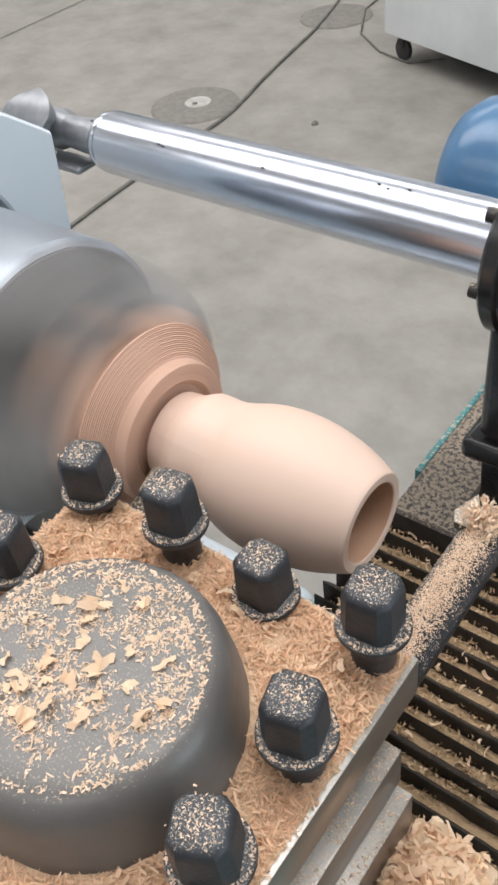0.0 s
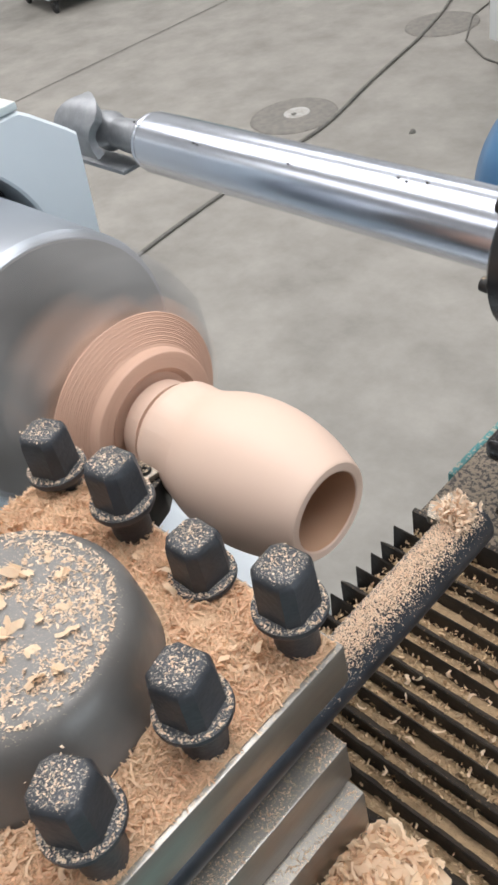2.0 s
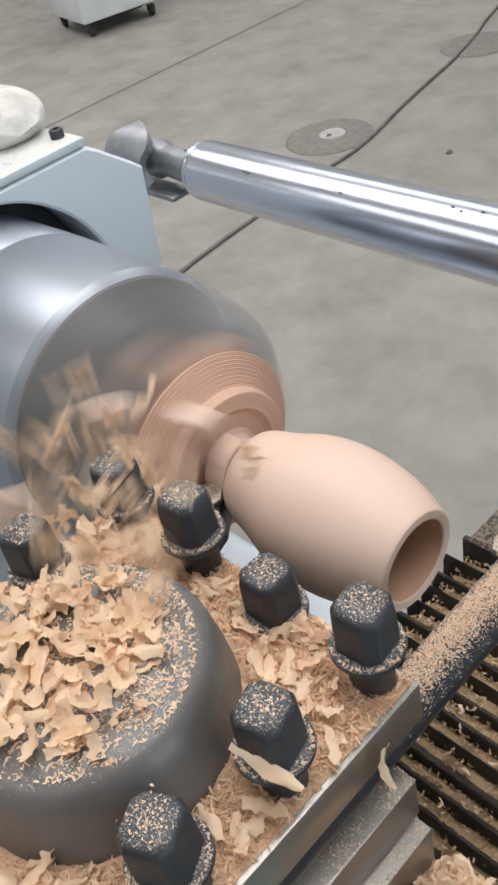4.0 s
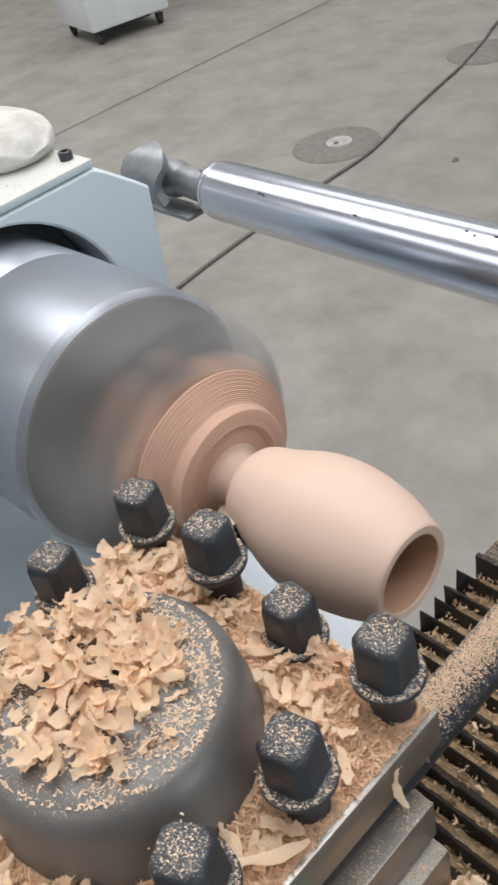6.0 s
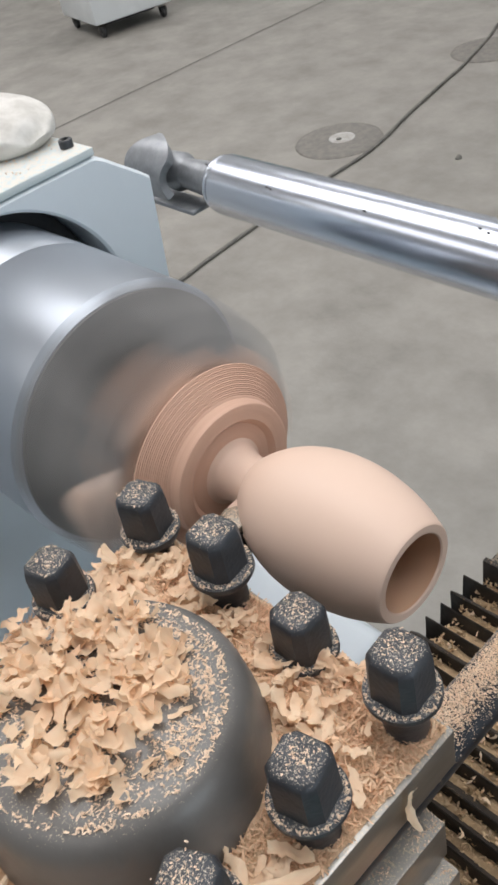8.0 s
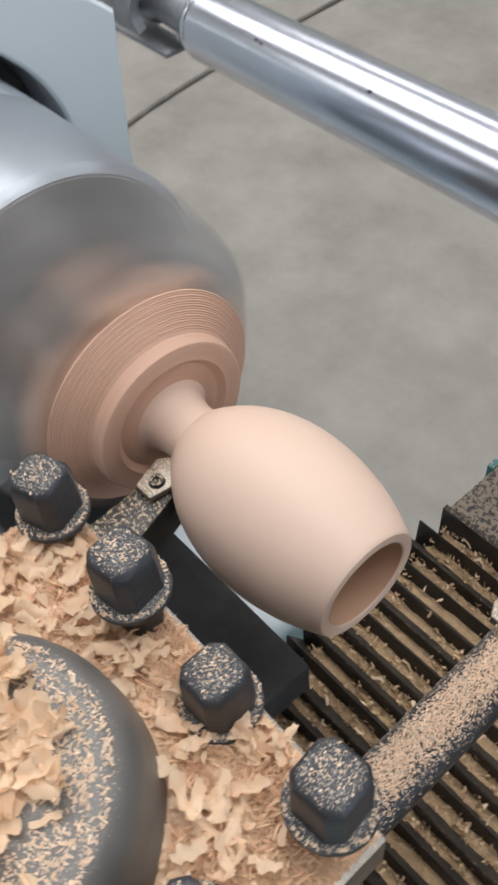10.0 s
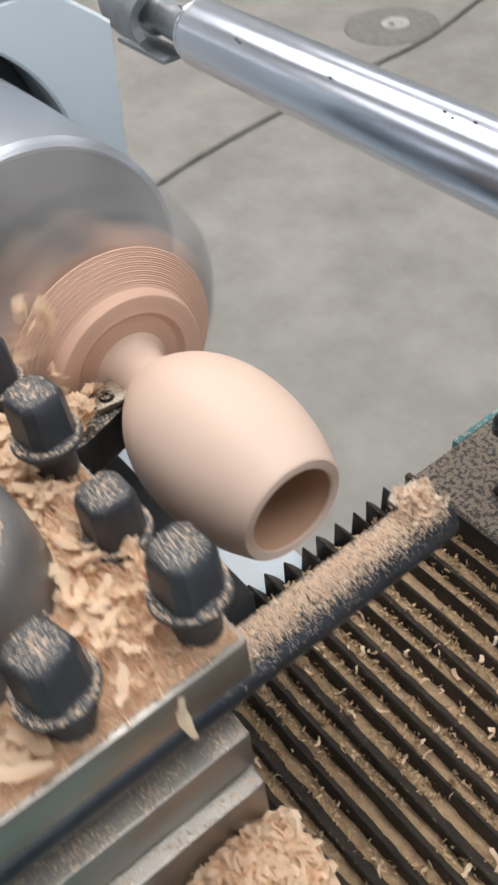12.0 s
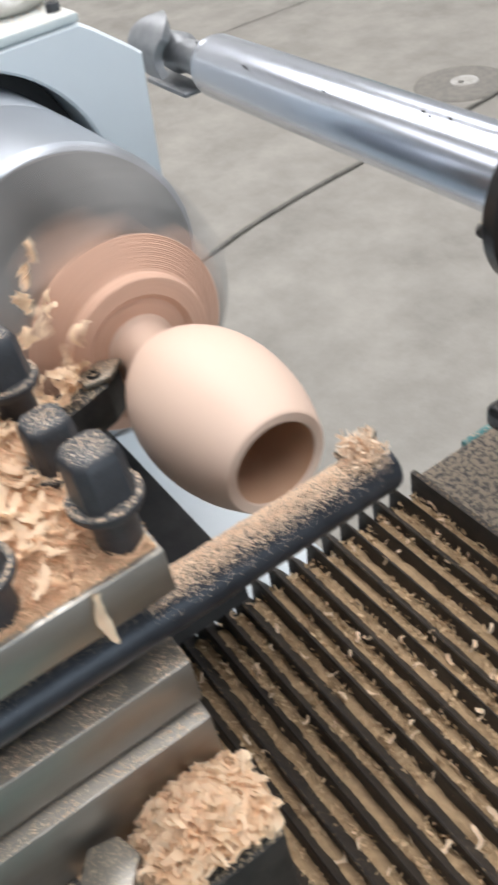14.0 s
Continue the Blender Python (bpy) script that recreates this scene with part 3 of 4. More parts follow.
def build_bellows():
    bellows = carried(thing("bellows_cover", "black folded bellows cover with sawdust in its folds", "bellows cover"))
    y, k = 0.171, 0
    pitch = 0.01648
    while y + pitch < 0.4187:
        j = 0.0012 * math.sin(k * 2.3)
        outline = [(y, 0.829), (y + 0.0003, 0.831), (y + pitch * 0.07 + j, 0.8555), (y + pitch * 0.12 + j, 0.8568 + j * 0.5), (y + pitch * 0.20 + j, 0.8548), (y + pitch * 0.6, 0.8445), (y + pitch - 0.0008, 0.8340), (y + pitch - 0.0004, 0.829)]
        part("fold", prism(outline, "x", -0.2545 + 0.0012 * math.sin(k * 1.7), 0.155), "rubber", bellows, smooth=False)
        y, k = y + pitch, k + 1
    spots, fine = [], []
    for i in range(k + 1):
        yy = 0.171 + pitch * (i - 0.27)
        for x in rng.uniform(-0.243, 0.15, 560):
            if noise.noise((x * 22, yy * 40, 3)) > -0.28:
                fine.append((x, yy + rng.normal(0, 0.0035), 0.8455 + rng.uniform(-0.001, 0.0034)))
        for x in rng.uniform(-0.245, 0.15, 9):
            spots.append((x, yy + rng.normal(0, 0.003), 0.848 + rng.uniform(0, 0.006)))
    bm = bmesh.new()
    for i in range(k + 1):
        yy = 0.171 + pitch * (i - 0.27)
        xs = np.linspace(-0.2400, 0.154, 150)
        rows = [[bm.verts.new((x, yy + s * 0.0066, 0.8440 - 0.0018 * s + (0.0022 if s == 0 else -0.001) + 0.0040 * noise.noise((x * 70, yy * 50, s + 5)) + 0.0018 * noise.noise((x * 260, yy * 50, s + 9)))) for x in xs] for s in (-1, 0, 1)]
        for a, b in zip(rows, rows[1:]):
            for q in range(len(xs) - 1):
                bm.faces.new((a[q], a[q + 1], b[q + 1], b[q]))
    carried(tagged(part("sawdust", bm, "fold_dust"), "packed brown sawdust lying in the bellows' folds", "sawdust", kind="stuff"))
    carried(tagged(hang("sawdust", shavings(fine, (0.0015, 0.0055), (0.0007, 0.0022), (0.3, 1.8), 2, 1.0), "fold_chips"), "loose fine wood chips in the bellows' folds", "sawdust", kind="stuff"))
    carried(tagged(hang("wood_shavings", shavings(spots, (0.005, 0.013), (0.0015, 0.0035), (0.8, 3.5), 6, 0.8, 0.15, 0.4), "curls"), "scattered pale wood curls on the bellows", "wood shavings", kind="stuff"))


def build_boring_unit():
    ry, rz = 0.4869, 1.0877
    unit = carried(thing("boring_unit", "black boring head with long chrome spindle rod and drill bit", "boring unit"))
    rod = part("spindle_rod", lathe([(-0.5730, 0), (-0.5730, 0.0206), (-0.5707, 0.0240), (-0.5680, 0.0250), (-0.5655, 0.0248), (-0.5645, 0.0237), (-0.5630, 0.0237), (-0.5620, 0.0262), (-0.5610, 0.0265), (-0.10, 0.0265)], "x", 96, (0, ry, rz)), "chrome", unit, "polished chrome spindle rod")
    for px, w in ((-0.489, 0.78), (-0.484, 0.76), (-0.290, 1.02), (-0.282, 0.98), (-0.267, 1.05), (-0.385, 0.82), (-0.57, 0.9)):
        a = radians(120 - 100 * w)
        p = Vector((px, ry - 0.0265 * math.sin(a), rz + 0.0265 * math.cos(a)))
        nick = bmesh.new()
        bmesh.ops.create_icosphere(nick, subdivisions=1, radius=0.0012, matrix=Matrix.Translation(p) @ Matrix.Diagonal((1.5, 0.8, 0.8, 1)))
        part("nick", nick, "dark", rod, "small dark nick")
    part("bit_shank", lathe([(-0.625, 0), (-0.625, 0.0135), (-0.600, 0.0150), (-0.578, 0.0165)], "x", 40, (0, ry, rz)), "bit", unit)
    # leaf-shaped blade of the drill bit, part of a round shell
    bm = bmesh.new()
    n, rows = 26, []
    for k in range(n):
        w = radians(2 + 106 * k / (n - 1))
        right = -0.612 - 0.034 * max(0.0, 1 - w / radians(48)) ** 2 - 0.006 * math.sin(max(0.0, w - radians(48)) * 3)
        left = -0.652 - 0.024 * math.sin(math.pi * min(1.0, w / radians(125)))
        rows.append([bm.verts.new((x, ry - r * math.sin(w), rz + r * math.cos(w))) for x, r in ((right, 0.0265), (right, 0.0345), (0.5 * (left + right), 0.0352), (left, 0.0325), (left, 0.0265))])
    for p, q in zip(rows, rows[1:]):
        for k in range(5):
            bm.faces.new((p[k], p[(k + 1) % 5], q[(k + 1) % 5], q[k]))
    bm.faces.new(rows[0])
    bm.faces.new(rows[-1][::-1])
    bmesh.ops.recalc_face_normals(bm, faces=bm.faces)
    part("bit_wing", bm, "bit", unit, "grey steel drill bit blade")
    part("bit_core", lathe([(-0.672, 0), (-0.670, 0.010), (-0.655, 0.016), (-0.628, 0.018), (-0.618, 0.0140)], "x", 32, (0, ry, rz)), "bit", unit)
    part("bit_lip", box(-0.668, -0.592, ry - 0.024, ry + 0.002, rz - 0.027, rz - 0.022, 0.002), "bit", unit)
    housing = part("housing", lathe([(-0.192, 0.0270), (-0.192, 0.0535), (-0.1895, 0.0562), (-0.181, 0.0562), (-0.179, 0.0535), (-0.176, 0.0535), (-0.174, 0.0555), (-0.030, 0.0555), (-0.026, 0.052), (-0.026, 0)], "x", 72, (0, ry, rz)), "black_gloss", unit, "black gloss painted round housing")
    for k in range(6):
        a = radians(60 * k + 100)
        part("screw", lathe([(-0.199, 0), (-0.199, 0.0048), (-0.1922, 0.0052)], "x", 14, (0, ry - 0.0475 * math.sin(a), rz + 0.0475 * math.cos(a))), "dark_steel", housing)
    for child in unit.children:
        child.matrix_basis = Matrix.Translation((-0.2, ry, rz)) @ pose(0, 0, 0, 0, -0.29, -1.31) @ Matrix.Translation((0.2000 if child.name.startswith("bit") else 0.2, -ry, -rz))
    part("column", box(-0.1915, -0.050, 0.452, 0.524, 0.945, 1.060, 0.008, 3), "black_gloss", unit, "black painted column")
    part("column_collar", box(-0.2015, -0.040, 0.446, 0.530, 0.925, 0.9445, 0.006, 3), "black_gloss", unit)
    part("column_web", prism([(-0.1885, 0.925), (-0.062, 0.925), (-0.050, 0.868), (-0.048, 0.8585), (-0.1995, 0.8585), (-0.1945, 0.868), (-0.1865, 0.885)], "y", 0.456, 0.519, 0.004), "black_gloss", unit)
    motor = part("motor", lathe([(-0.328, 0), (-0.326, 0.034), (-0.318, 0.054), (-0.304, 0.065), (-0.285, 0.070), (-0.04, 0.070), (-0.03, 0.062), (-0.03, 0)], "x", 56, (0, 0.67, 1.030)), "blue", unit, "blue enamelled motor")
    part("motor_foot", box(-0.25, -0.06, 0.625, 0.715, 0.8582, 0.985, 0.004), "blue", motor)


# ---- loose wood on the tool post ----
def on_post(x, y):
    return math.hypot(x + 0.172, y - 0.083) > 0.0565


def post_heap(x, y):
    edge = min(x + 0.262, -0.0925 - x, y + 0.002, 0.166 - y)
    h = 0.0005 + 0.0085 * max(0.0, min(1.0, edge / 0.030)) * (0.65 + 0.5 * noise.noise((x * 30, y * 30, 1)) + 0.25 * noise.noise((x * 120, y * 120, 4)))
    return 1.1097 + max(0.0, h) * (1.25 if x < -0.2 or y < 0.03 else 1.0)


def build_dust():
    bm = heap(-0.2635, -0.0915, -0.0035, 0.1685, 90, 90, post_heap)
    carried(tagged(part("sawdust", bm, "sawdust"), "packed reddish sawdust heaped on the tool post", "sawdust", kind="stuff"))
    fine, big = [], []
    while len(fine) < 24000:
        x, y = rng.uniform(-0.2625, -0.0925), rng.uniform(-0.003, 0.1675)
        if on_post(x, y) and noise.noise((x * 40, y * 40, 9)) > -0.45:
            fine.append((x, y, post_heap(x, y) + rng.uniform(-0.0008, 0.0012)))
    while len(big) < 150:
        x, y = rng.uniform(-0.258, -0.097), rng.uniform(0.0, 0.163)
        if on_post(x, y):
            big.append((x, y, post_heap(x, y) + rng.uniform(0, 0.0015)))
    carried(tagged(hang("wood_shavings", shavings(fine, (0.0020, 0.0075), (0.0003, 0.0009), (0.3, 2.4), 2, 0.35), "chips"), "fine reddish wood shavings covering the tool post", "wood shavings", kind="stuff"))
    carried(tagged(hang("wood_shavings", shavings(big, (0.005, 0.010), (0.0012, 0.003), (0.5, 2.0), 5, 0.35, 0.1, 0.35), "curls"), "larger wood curls among the dust on the post", "wood shavings", kind="stuff"))
    cap = []
    while len(cap) < 3600:
        a, r = rng.uniform(0, 6.283), 0.045 * math.sqrt(rng.uniform(0, 1))
        if noise.noise((r * math.cos(a) * 70, r * math.sin(a) * 70, 6)) + 0.5 * noise.noise((r * math.cos(a) * 220, r * math.sin(a) * 220, 2)) > rng.uniform(-0.45, 0.15):
            cap.append((-0.172 + r * math.cos(a), 0.083 + r * math.sin(a), 1.1502 - (0.0006 if r > 0.04 else 0)))
    carried(tagged(hang("sawdust", shavings(cap, (0.0008, 0.0028), (0.0003, 0.0010), (0.3, 1.8), 2, 0.2), "pale_dust"), "thin dusting of wood chips on the domed cap", "sawdust", kind="stuff"))
    some = [(-0.172 + 0.04 * math.cos(a) * s, 0.083 + 0.04 * math.sin(a) * s, 1.1503) for a, s in zip(rng.uniform(0, 6.28, 30), rng.uniform(0.15, 1, 30))]
    carried(tagged(hang("wood_shavings", shavings(some, (0.004, 0.009), (0.0025, 0.0055), (0.2, 0.9), 6, 0.12, 0.15, 0.6), "curls"), "a few flat wood curls on the domed cap", "wood shavings", kind="stuff"))
    heads = []
    for x, y, top in BOLTS:
        for _ in range(170):
            heads.append((x + rng.normal(0, 0.0042), y + rng.normal(0, 0.0042), top - 0.0034))
        for _ in range(300):
            a = rng.uniform(0, 6.283)
            heads.append((x + rng.uniform(0.0108, 0.0138) * math.cos(a), y + rng.uniform(0.0108, 0.0138) * math.sin(a), top - 0.0247))
    heads = [h for h in heads if min(max(abs(h[0] - b[0]), abs(h[1] - b[1])) for b in BOLTS) < 0.0075 or h[2] < 1.138]
    carried(tagged(hang("sawdust", shavings(heads, (0.0005, 0.0016), (0.0003, 0.0008), (0.3, 1.8), 2, 0.3), "pale_dust"), "specks of sawdust on the bolt heads", "sawdust", kind="stuff"))
    bar = []
    while len(bar) < 13000:
        y, a = rng.uniform(0.160, 0.285), rng.normal(0.0, 0.46)
        if abs(a) < 1.3:
            bar.append((-0.1100 + 0.0122 * math.sin(a), y, 1.0580 + 0.0122 * math.cos(a) - 0.0002 + rng.uniform(0, 0.0022) * max(0.0, 1 - abs(a))))
    carried(tagged(hang("sawdust", shavings(bar, (0.0004, 0.0012), (0.0003, 0.0007), (0.3, 2.0), 2, 0.4), "pale_dust"), "crust of sawdust along the top of the bar", "sawdust", kind="stuff"))
    tip = [(-0.1115 + float(np.clip(rng.normal(0, 0.0038), -0.008, 0.008)), 0.276 + float(np.clip(rng.normal(0, 0.004), -0.009, 0.009)), 1.0690 + min(0.014, abs(rng.normal(0, 0.0055)))) for _ in range(420)]
    carried(tagged(hang("wood_shavings", shavings(tip, (0.002, 0.006), (0.0007, 0.0018), (0.5, 2.5), 3, 1.0), "pale_dust"), "tuft of fine shavings caught on the bar's tip", "wood shavings", kind="stuff"))
    ledge = [(x, y, 1.0386) for x, y in zip(-0.0942 - np.abs(rng.normal(0, 0.009, 1500)), rng.uniform(0.0, 0.166, 1500)) if x > -0.122 and noise.noise((x * 60, y * 60, 8)) > -0.2]
    ledge += [(x, y, 1.0071) for x, y in zip(rng.uniform(-0.0930, -0.0868, 500), rng.uniform(-0.003, 0.163, 500)) if noise.noise((x * 90, y * 50, 5)) > -0.1]
    carried(tagged(hang("sawdust", shavings(ledge, (0.0005, 0.0022), (0.0003, 0.0008), (0.3, 1.8), 2, 0.25), "pale_dust"), "sprinkled sawdust on the post's lower ledges", "sawdust", kind="stuff"))
    # heap beside the post's foot
    def foot(x, y):
        d = max(0.0, 1 - math.hypot((x + 0.064) / 0.030, (y - 0.142) / 0.038))
        return 0.9618 + 0.030 * d ** 0.7 + 0.004 * noise.noise((x * 90, y * 90, 2)) * (d > 0)
    carried(tagged(part("sawdust", heap(-0.087, -0.046, 0.085, 0.168, 30, 50, foot), "sawdust"), "heap of sawdust beside the tool post's foot", "sawdust", kind="stuff"))
    pile = [(x, y, foot(x, y) + rng.uniform(-0.001, 0.003)) for x, y in zip(rng.normal(-0.065, 0.010, 1500), rng.normal(0.143, 0.015, 1500)) if -0.0865 < x < -0.046 and 0.085 < y < 0.168]
    carried(tagged(hang("wood_shavings", shavings(pile, (0.006, 0.017), (0.0012, 0.0050), (0.6, 3.4), 6, 0.32, 0.2, 0.45), "curls"), "heap of pale wood curls beside the post's foot", "wood shavings", kind="stuff"))


# ---- shavings that fly off the cut ----
FLIGHTS = []
DRAPED = []


def slid(t):
    """Where the carriage stands at t seconds."""
    ts = [r[0] for r in SLIDE]
    return np.interp(t, ts, [r[1] for r in SLIDE]), np.interp(t, ts, [r[2] for r in SLIDE])


def curl_meshes(n, length, width, curl, lobes=2):
    """Torn crumpled shavings, each of a few lobes that hang together."""
    out = []
    for _ in range(n):
        verts, faces = [], []
        for lobe in range(lobes):
            size, w, c = rng.uniform(*length), rng.uniform(*width), rng.uniform(*curl)
            rows, across = 11, 4
            s = np.linspace(-0.5, 0.5, rows)
            edge = [np.clip(np.cos(s * rng.uniform(1.4, 2.4)), 0.2, 1) * np.interp(s, np.linspace(-0.5, 0.5, 6), rng.uniform(0.45, 1.4, 6)) * rng.uniform(0.8, 1.15, rows) for _ in range(2)]
            drift = np.cumsum(rng.normal(0, 0.12, rows)) * w
            bow, twist = rng.uniform(-0.9, 0.9), rng.uniform(-1.8, 1.8)
            turn, shift = rng.uniform(0, 3.1) * (lobe > 0), rng.uniform(-0.35, 0.35, 2) * size * (lobe > 0) * (1.0 if lobes < 3 else 2.0)
            base = len(verts)
            for i in range(rows):
                r = size / c
                u, h = r * math.sin(s[i] * c), r * (1 - math.cos(s[i] * c))
                for j in range(across):
                    q = j / (across - 1) - 0.5
                    off = q * w * edge[0 if q < 0 else 1][i]
                    lift = bow * off * off / w * 2 + rng.normal(0, 0.00042)
                    a = twist * s[i]
                    px, py = u, drift[i] + off * math.cos(a) - lift * math.sin(a)
                    verts.append((px * math.cos(turn) - py * math.sin(turn) + shift[0], px * math.sin(turn) + py * math.cos(turn) + shift[1], h + off * math.sin(a) + lift * math.cos(a) + 0.0008 * lobe))
            faces += [(base + i * across + j, base + i * across + j + 1, base + (i + 1) * across + j + 1, base + (i + 1) * across + j) for i in range(rows - 1) for j in range(across - 1)]
        low = min(v[2] for v in verts)
        me = bpy.data.meshes.new("curl")
        me.from_pydata([(x, y, z - low) for x, y, z in verts], [], faces)
        me.materials.append(M["curls"])
        me.shade_smooth()
        out.append(me)
    return out


def fly(ob, t0, rest, seconds, turn, via, rides=True):
    FLIGHTS.append((ob, t0, rest, seconds, turn, via, rides))


def build_curls():
    kinds = curl_meshes(40, (0.008, 0.019), (0.0036, 0.0080), (0.4, 3.2))
    flakes = curl_meshes(24, (0.009, 0.017), (0.0032, 0.0066), (0.3, 2.0), 5)
    label = "thin curled peach-coloured wood shaving off the lathe tool"
    for k in range(206):
        if k < 82:
            a, r = rng.uniform(0, 6.283), 0.037 * math.sqrt(rng.uniform(0, 1))
            x, y = -0.180 + r * math.cos(a), 0.081 + r * math.sin(a)
            z = 1.1502 + rng.uniform(0, 0.0045) * (1 - (r / 0.047) ** 2)
        else:
            while True:
                x, y = rng.uniform(-0.255, -0.10), (rng.uniform(0.0, 0.035) if rng.random() < 0.4 else rng.uniform(0.035, 0.160))
                if math.hypot(x + 0.172, y - 0.083) > 0.061 and min(math.hypot(x - p[0], y - p[1]) for p in BOLTS) > 0.013:
                    break
            z = post_heap(x, y) + rng.uniform(-0.001, 0.002)
        ob = tagged(new("wood_curl", kinds[k % len(kinds)] if k < 82 else flakes[k % len(flakes)]), label, "wood shaving", "curls thrown onto the tool post")
        fly(ob, (max(1.98, rng.normal(2.22, 0.12)) if rng.random() < 0.4 else rng.uniform(2.1, 4.0)), (x, y, z), rng.uniform(0.45, 0.75), Euler((rng.normal(0, 0.22), rng.normal(0, 0.22), rng.uniform(-3, 3))), (rng.uniform(-0.30, -0.20), rng.uniform(0.12, 0.22), rng.uniform(1.12, 1.22)))
    long = curl_meshes(1, (0.027, 0.027), (0.0048, 0.0048), (0.9, 0.9), 1)[0]
    ob = tagged(new("wood_curl", long), "long torn wood shaving hanging over the post's edge", "wood shaving", "curls thrown onto the tool post")
    fly(ob, 2.4, (-0.0885, 0.141, 1.0985), 0.25, Euler((0.0, 1.5, 0.15)), (-0.2, 0.2, 1.2))
    ob = tagged(new("wood_curl", long), "long torn wood shaving draped over a bolt head", "wood shaving", "curls thrown onto the tool post")
    DRAPED.append(ob)
    for k in range(78):
        ob = tagged(new("wood_curl", kinds[(k * 5) % len(kinds)]), label, "wood shaving", "curls thrown past the chuck")
        t0 = rng.uniform(1.95, 2.6) if k < 8 else (rng.uniform(4.6, 6.0) if k < 11 else (rng.uniform(10.3, 11.2) if k < 20 else rng.uniform(11.05, 13.95)))
        fly(ob, t0, (rng.uniform(-0.95, -0.62), rng.uniform(-0.27, -0.16), 0.8035), rng.uniform(0.7, 1.0), Euler((rng.normal(0, 0.3), rng.normal(0, 0.3), rng.uniform(-3, 3))), (rng.uniform(-0.31, -0.28), rng.uniform(0.180, 0.232), rng.uniform(1.055, 1.15)), False)
    for k in range(8):
        ob = tagged(new("wood_curl", kinds[(k * 7 + 3) % len(kinds)]), "crumpled wood shaving caught on the turning tool", "wood shaving", "curls caught on the turning tool")
        fly(ob, rng.uniform(10.5, 11.1), (rng.uniform(-0.284, -0.268), rng.uniform(0.188, 0.222), 1.0570 + 0.0015 * k), 0.4, Euler((rng.normal(0, 0.5), rng.normal(0, 0.5), rng.uniform(-3, 3))), (rng.uniform(-0.30, -0.28), rng.uniform(0.19, 0.22), rng.uniform(1.075, 1.10)))


def build_waste():
    """The thick stock round the neck that the tool takes away; it comes off in pieces."""
    left = [(-0.2995, 0.0180), (-0.2995, 0.0275), (-0.2900, 0.0283), (-0.2870, 0.0293), (-0.2870, 0.0180)]
    groove = [(-0.2870, 0.0180), (-0.2870, 0.0293), (-0.2825, 0.0315), (-0.2825, 0.0180)]
    right = [(-0.2825, 0.0200), (-0.2825, 0.0315), (-0.2785, 0.0334), (-0.2745, 0.0337), (-0.2680, 0.0334), (-0.2620, 0.0338), (-0.2560, 0.0353), (-0.2520, 0.0365), (-0.2620, 0.0314), (-0.2720, 0.0246), (-0.2785, 0.0200)]
    collar = [(-0.2995, 0.0150), (-0.2995, 0.0240), (-0.2835, 0.0246), (-0.2830, 0.0150)]
    ring = [(-0.2828, 0.0150), (-0.2824, 0.0236), (-0.2812, 0.0264), (-0.2790, 0.0282), (-0.2760, 0.0294), (-0.2700, 0.0311), (-0.2640, 0.0325), (-0.2585, 0.0342), (-0.2530, 0.03615), (-0.2640, 0.0300), (-0.2700, 0.0262), (-0.2762, 0.0208), (-0.2795, 0.0150)]
    n, steps = 8, 7
    cuts = ((groove, 1.62, 0.02), (left, 2.75, 0.2), (right, 2.85, 0.2), (collar, 3.9, 0.05), (ring, 7.3, 0.2))
    for outline, first, gap, k in [(o, f, g, k) for o, f, g in cuts for k in range(n)]:
        bm = bmesh.new()
        rows = [[bm.verts.new(turned("x", x + 0.285, r, 2 * math.pi * (k + s / steps) / n)) for x, r in outline] for s in range(steps + 1)]
        for p, q in zip(rows, rows[1:]):
            for i in range(len(outline)):
                j = (i + 1) % len(outline)
                bm.faces.new((p[i], p[j], q[j], q[i]))
        bm.faces.new(rows[0])
        bm.faces.new(rows[-1][::-1])
        bmesh.ops.recalc_face_normals(bm, faces=bm.faces)
        ob = tagged(part("wood_offcut", bm, "wood"), "curved waste piece of pale wood off the vase's neck", "wood offcut", "waste pieces round the neck")
        WASTE.append((ob, first + gap * k, (-0.75 - 0.03 * k, -0.24 + 0.02 * (k % 3) + 0.025 * first, 0.838)))


WASTE = []
build_hall()
build_cabinet(-1.94, 3.31, -21, 1.1, 0.7, 1.2, "white enamelled machine cabinet standing on the floor", 0.11)
build_cabinet(-5.56, 3.39, -13, 0.58, 0.56, 0.75, "white wheeled cabinet standing far off on the floor", 0.09)
build_crate()
build_bed()
build_headstock()
CHUCK = build_chuck()
WORK = build_workpiece()
build_tool_post()
build_bar_and_tool()
build_slide()
build_bellows()
build_boring_unit()
build_dust()
build_curls()
build_waste()


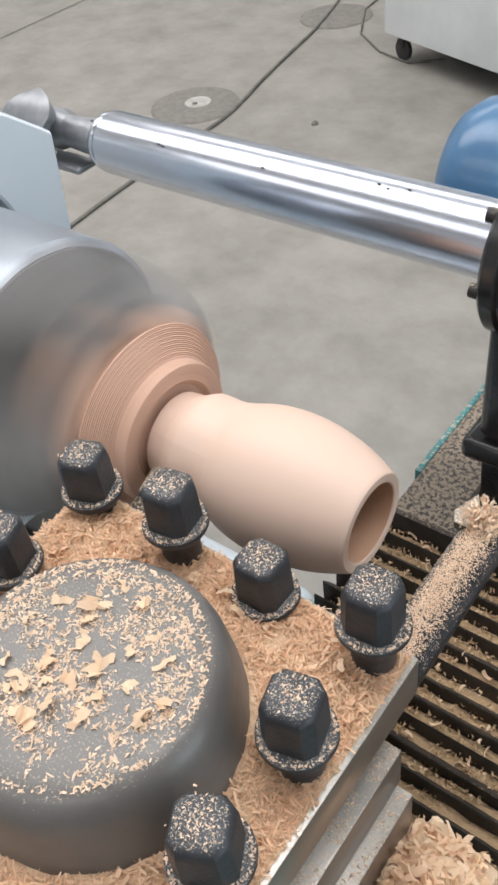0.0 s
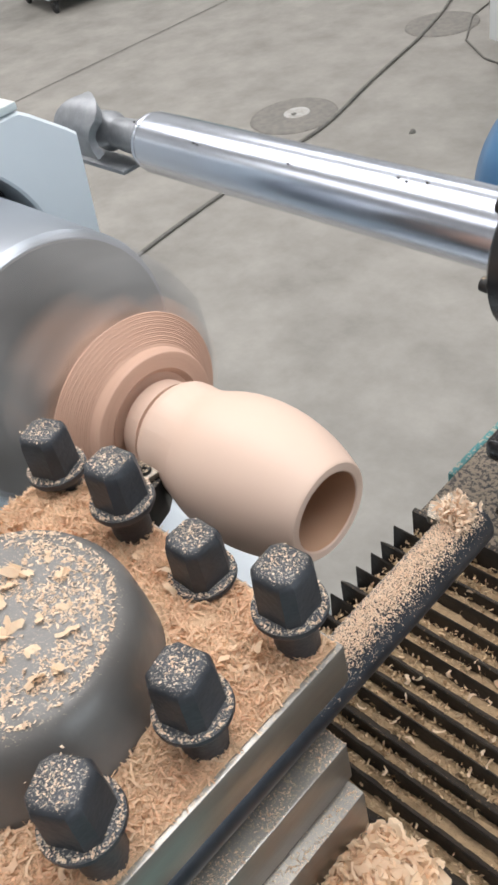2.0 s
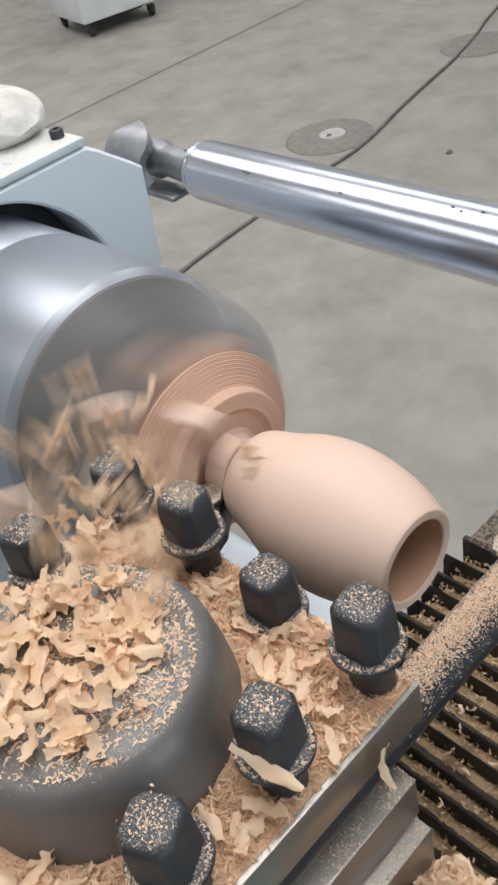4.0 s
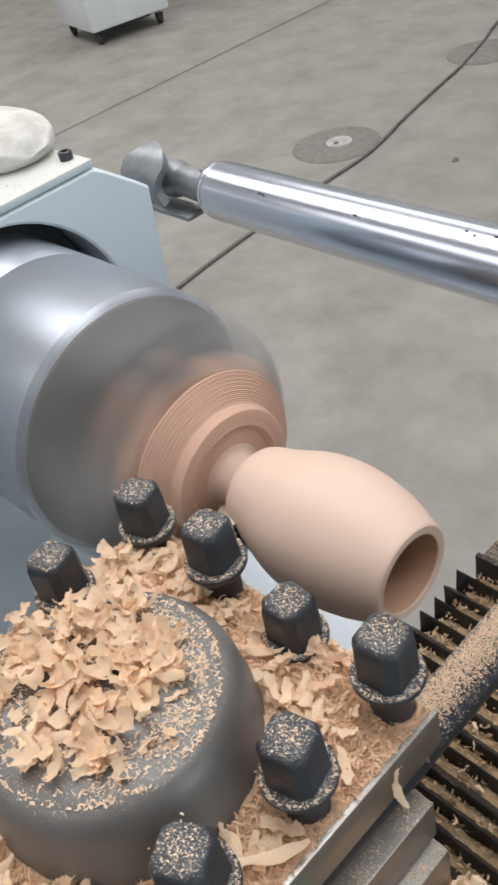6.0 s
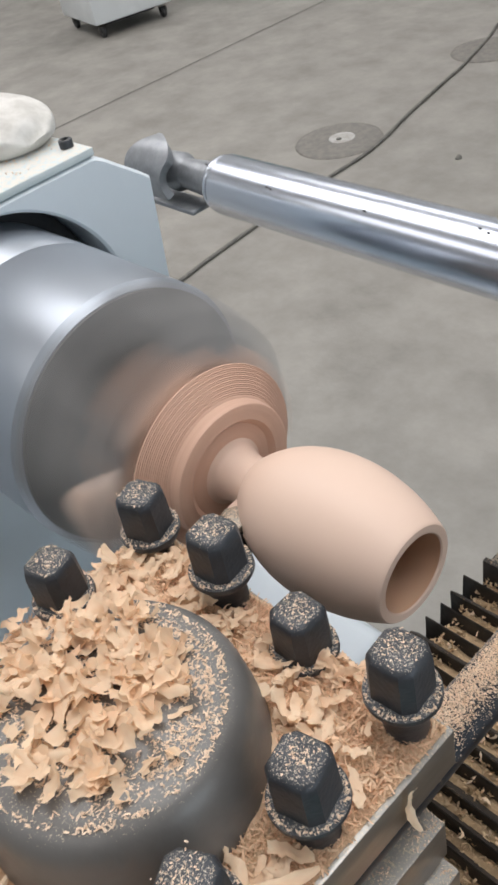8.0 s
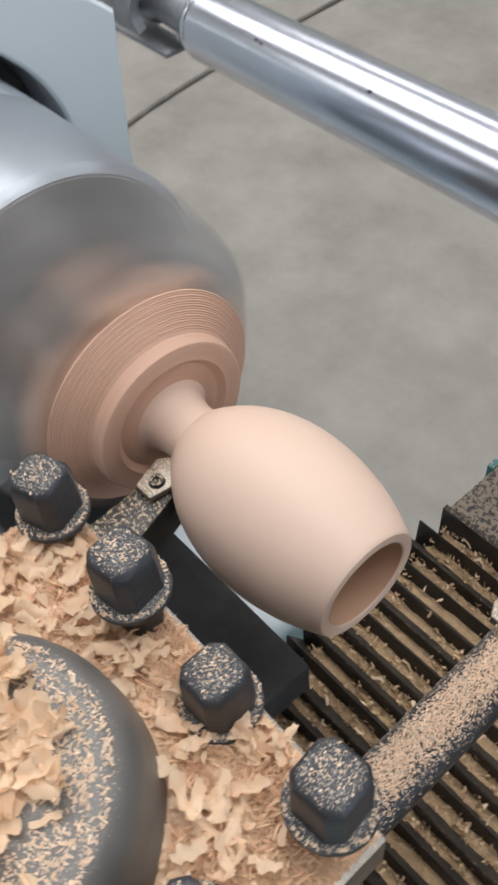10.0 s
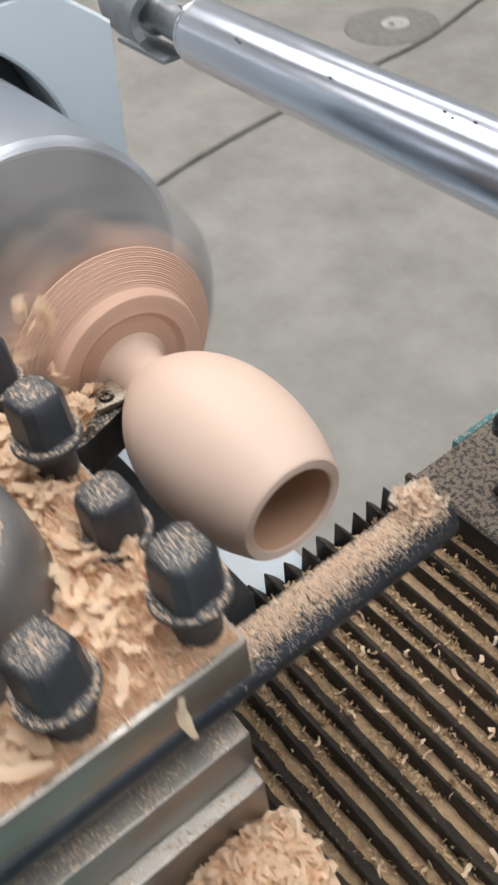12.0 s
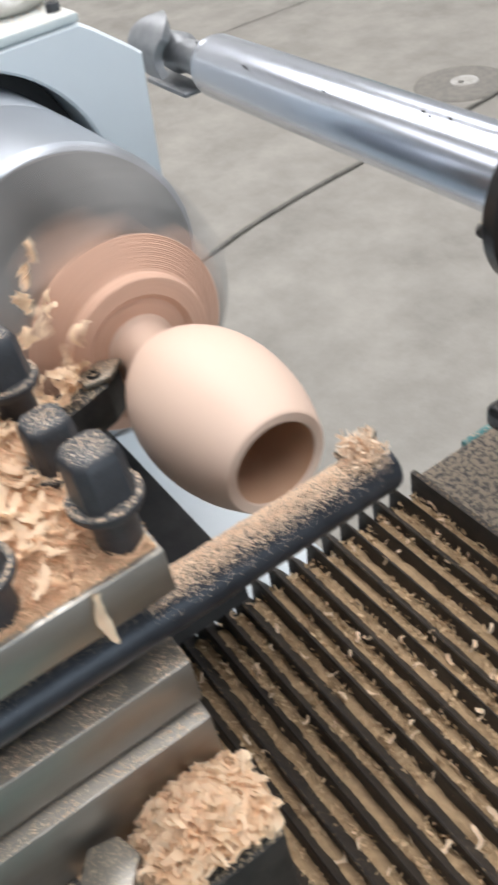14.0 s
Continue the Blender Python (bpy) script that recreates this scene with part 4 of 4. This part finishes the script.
# ---- what moves ----
def motions():
    for ob in CARRIED:
        walk(ob, [(t, pose(x, y, 0)) for t, x, y in SLIDE])
    spin = [(k / FPS, pose(0, AY, AZ, 85 * k, 0, 0)) for k in range(14 * FPS + 1)]
    walk(CHUCK, spin)
    walk(WORK, spin)
    for ob, t0, rest, seconds, turn, via, rides in FLIGHTS:
        q1 = turn.to_quaternion()
        spun = [(q1 @ Euler((0.9 * j, 0.6 * j, 0.5 * j)).to_quaternion()).to_matrix().to_4x4() for j in (3, 2, 1)]
        start = Vector((-0.350, AY + 0.012 * math.sin(t0 * 50), AZ + 0.012 * math.cos(t0 * 50)))
        end = t0 + seconds
        sx, sy = slid(end) if rides else (0.0, 0.0)
        down = Vector((rest[0] + sx, rest[1] + sy, rest[2]))
        rows = [(0.0, Matrix.Translation(start) @ spun[0]), (t0, Matrix.Translation(start) @ spun[0]), (t0 + 0.1, Matrix.Translation((-0.308, 0.200, 1.072)) @ spun[0]),
                (t0 + 0.1 + 0.45 * (seconds - 0.1), Matrix.Translation(via) @ spun[1]), (max(end, t0 + 0.17), Matrix.Translation(down) @ q1.to_matrix().to_4x4())]
        if end < 14.0:
            for t, x, y in SLIDE:
                if t > end + 0.1:
                    rows.append((t, Matrix.Translation((rest[0] + (x if rides else 0), rest[1] + (y if rides else 0), rest[2])) @ q1.to_matrix().to_4x4()))
        walk(ob, rows)
    for ob in DRAPED:
        inside = pose(-0.350, AY, AZ, 0, 0, 0)
        laid = [(t, pose(-0.100 + x, 0.1015 + y, 1.1400, 35, 25, 20)) for t, x, y in SLIDE if 3.0 < t < 5.6]
        walk(ob, [(0.0, inside), (2.42, inside), (2.5, pose(-0.305, 0.190, 1.085, 10, 10, 10)), (2.62, pose(-0.20, 0.17, 1.19, 20, 20, 15)), (2.8, pose(-0.097, 0.1075, 1.1400, 35, 25, 20))] + laid + [(5.7, laid[-1][1]), (5.9, pose(-0.097, 0.095, 1.1180, 20, 10, 40))] + [(t, pose(-0.097 + x, 0.088 + y, 1.1180, 8, 5, 60)) for t, x, y in SLIDE if t > 5.95])
    for ob, t0, rest in WASTE:
        home = pose(-0.285, AY, AZ)
        walk(ob, [(0.0, home), (t0, home), (t0 + 0.1, pose(-0.31, AY - 0.07, AZ + 0.06, 40, 20, 10)), (t0 + 0.3, pose(-0.45, 0.05, 1.08, 80, 40, 30)), (t0 + 0.6, pose(*rest, 120, 60, 60)), (14.0, pose(*rest, 120, 60, 60))])


motions()
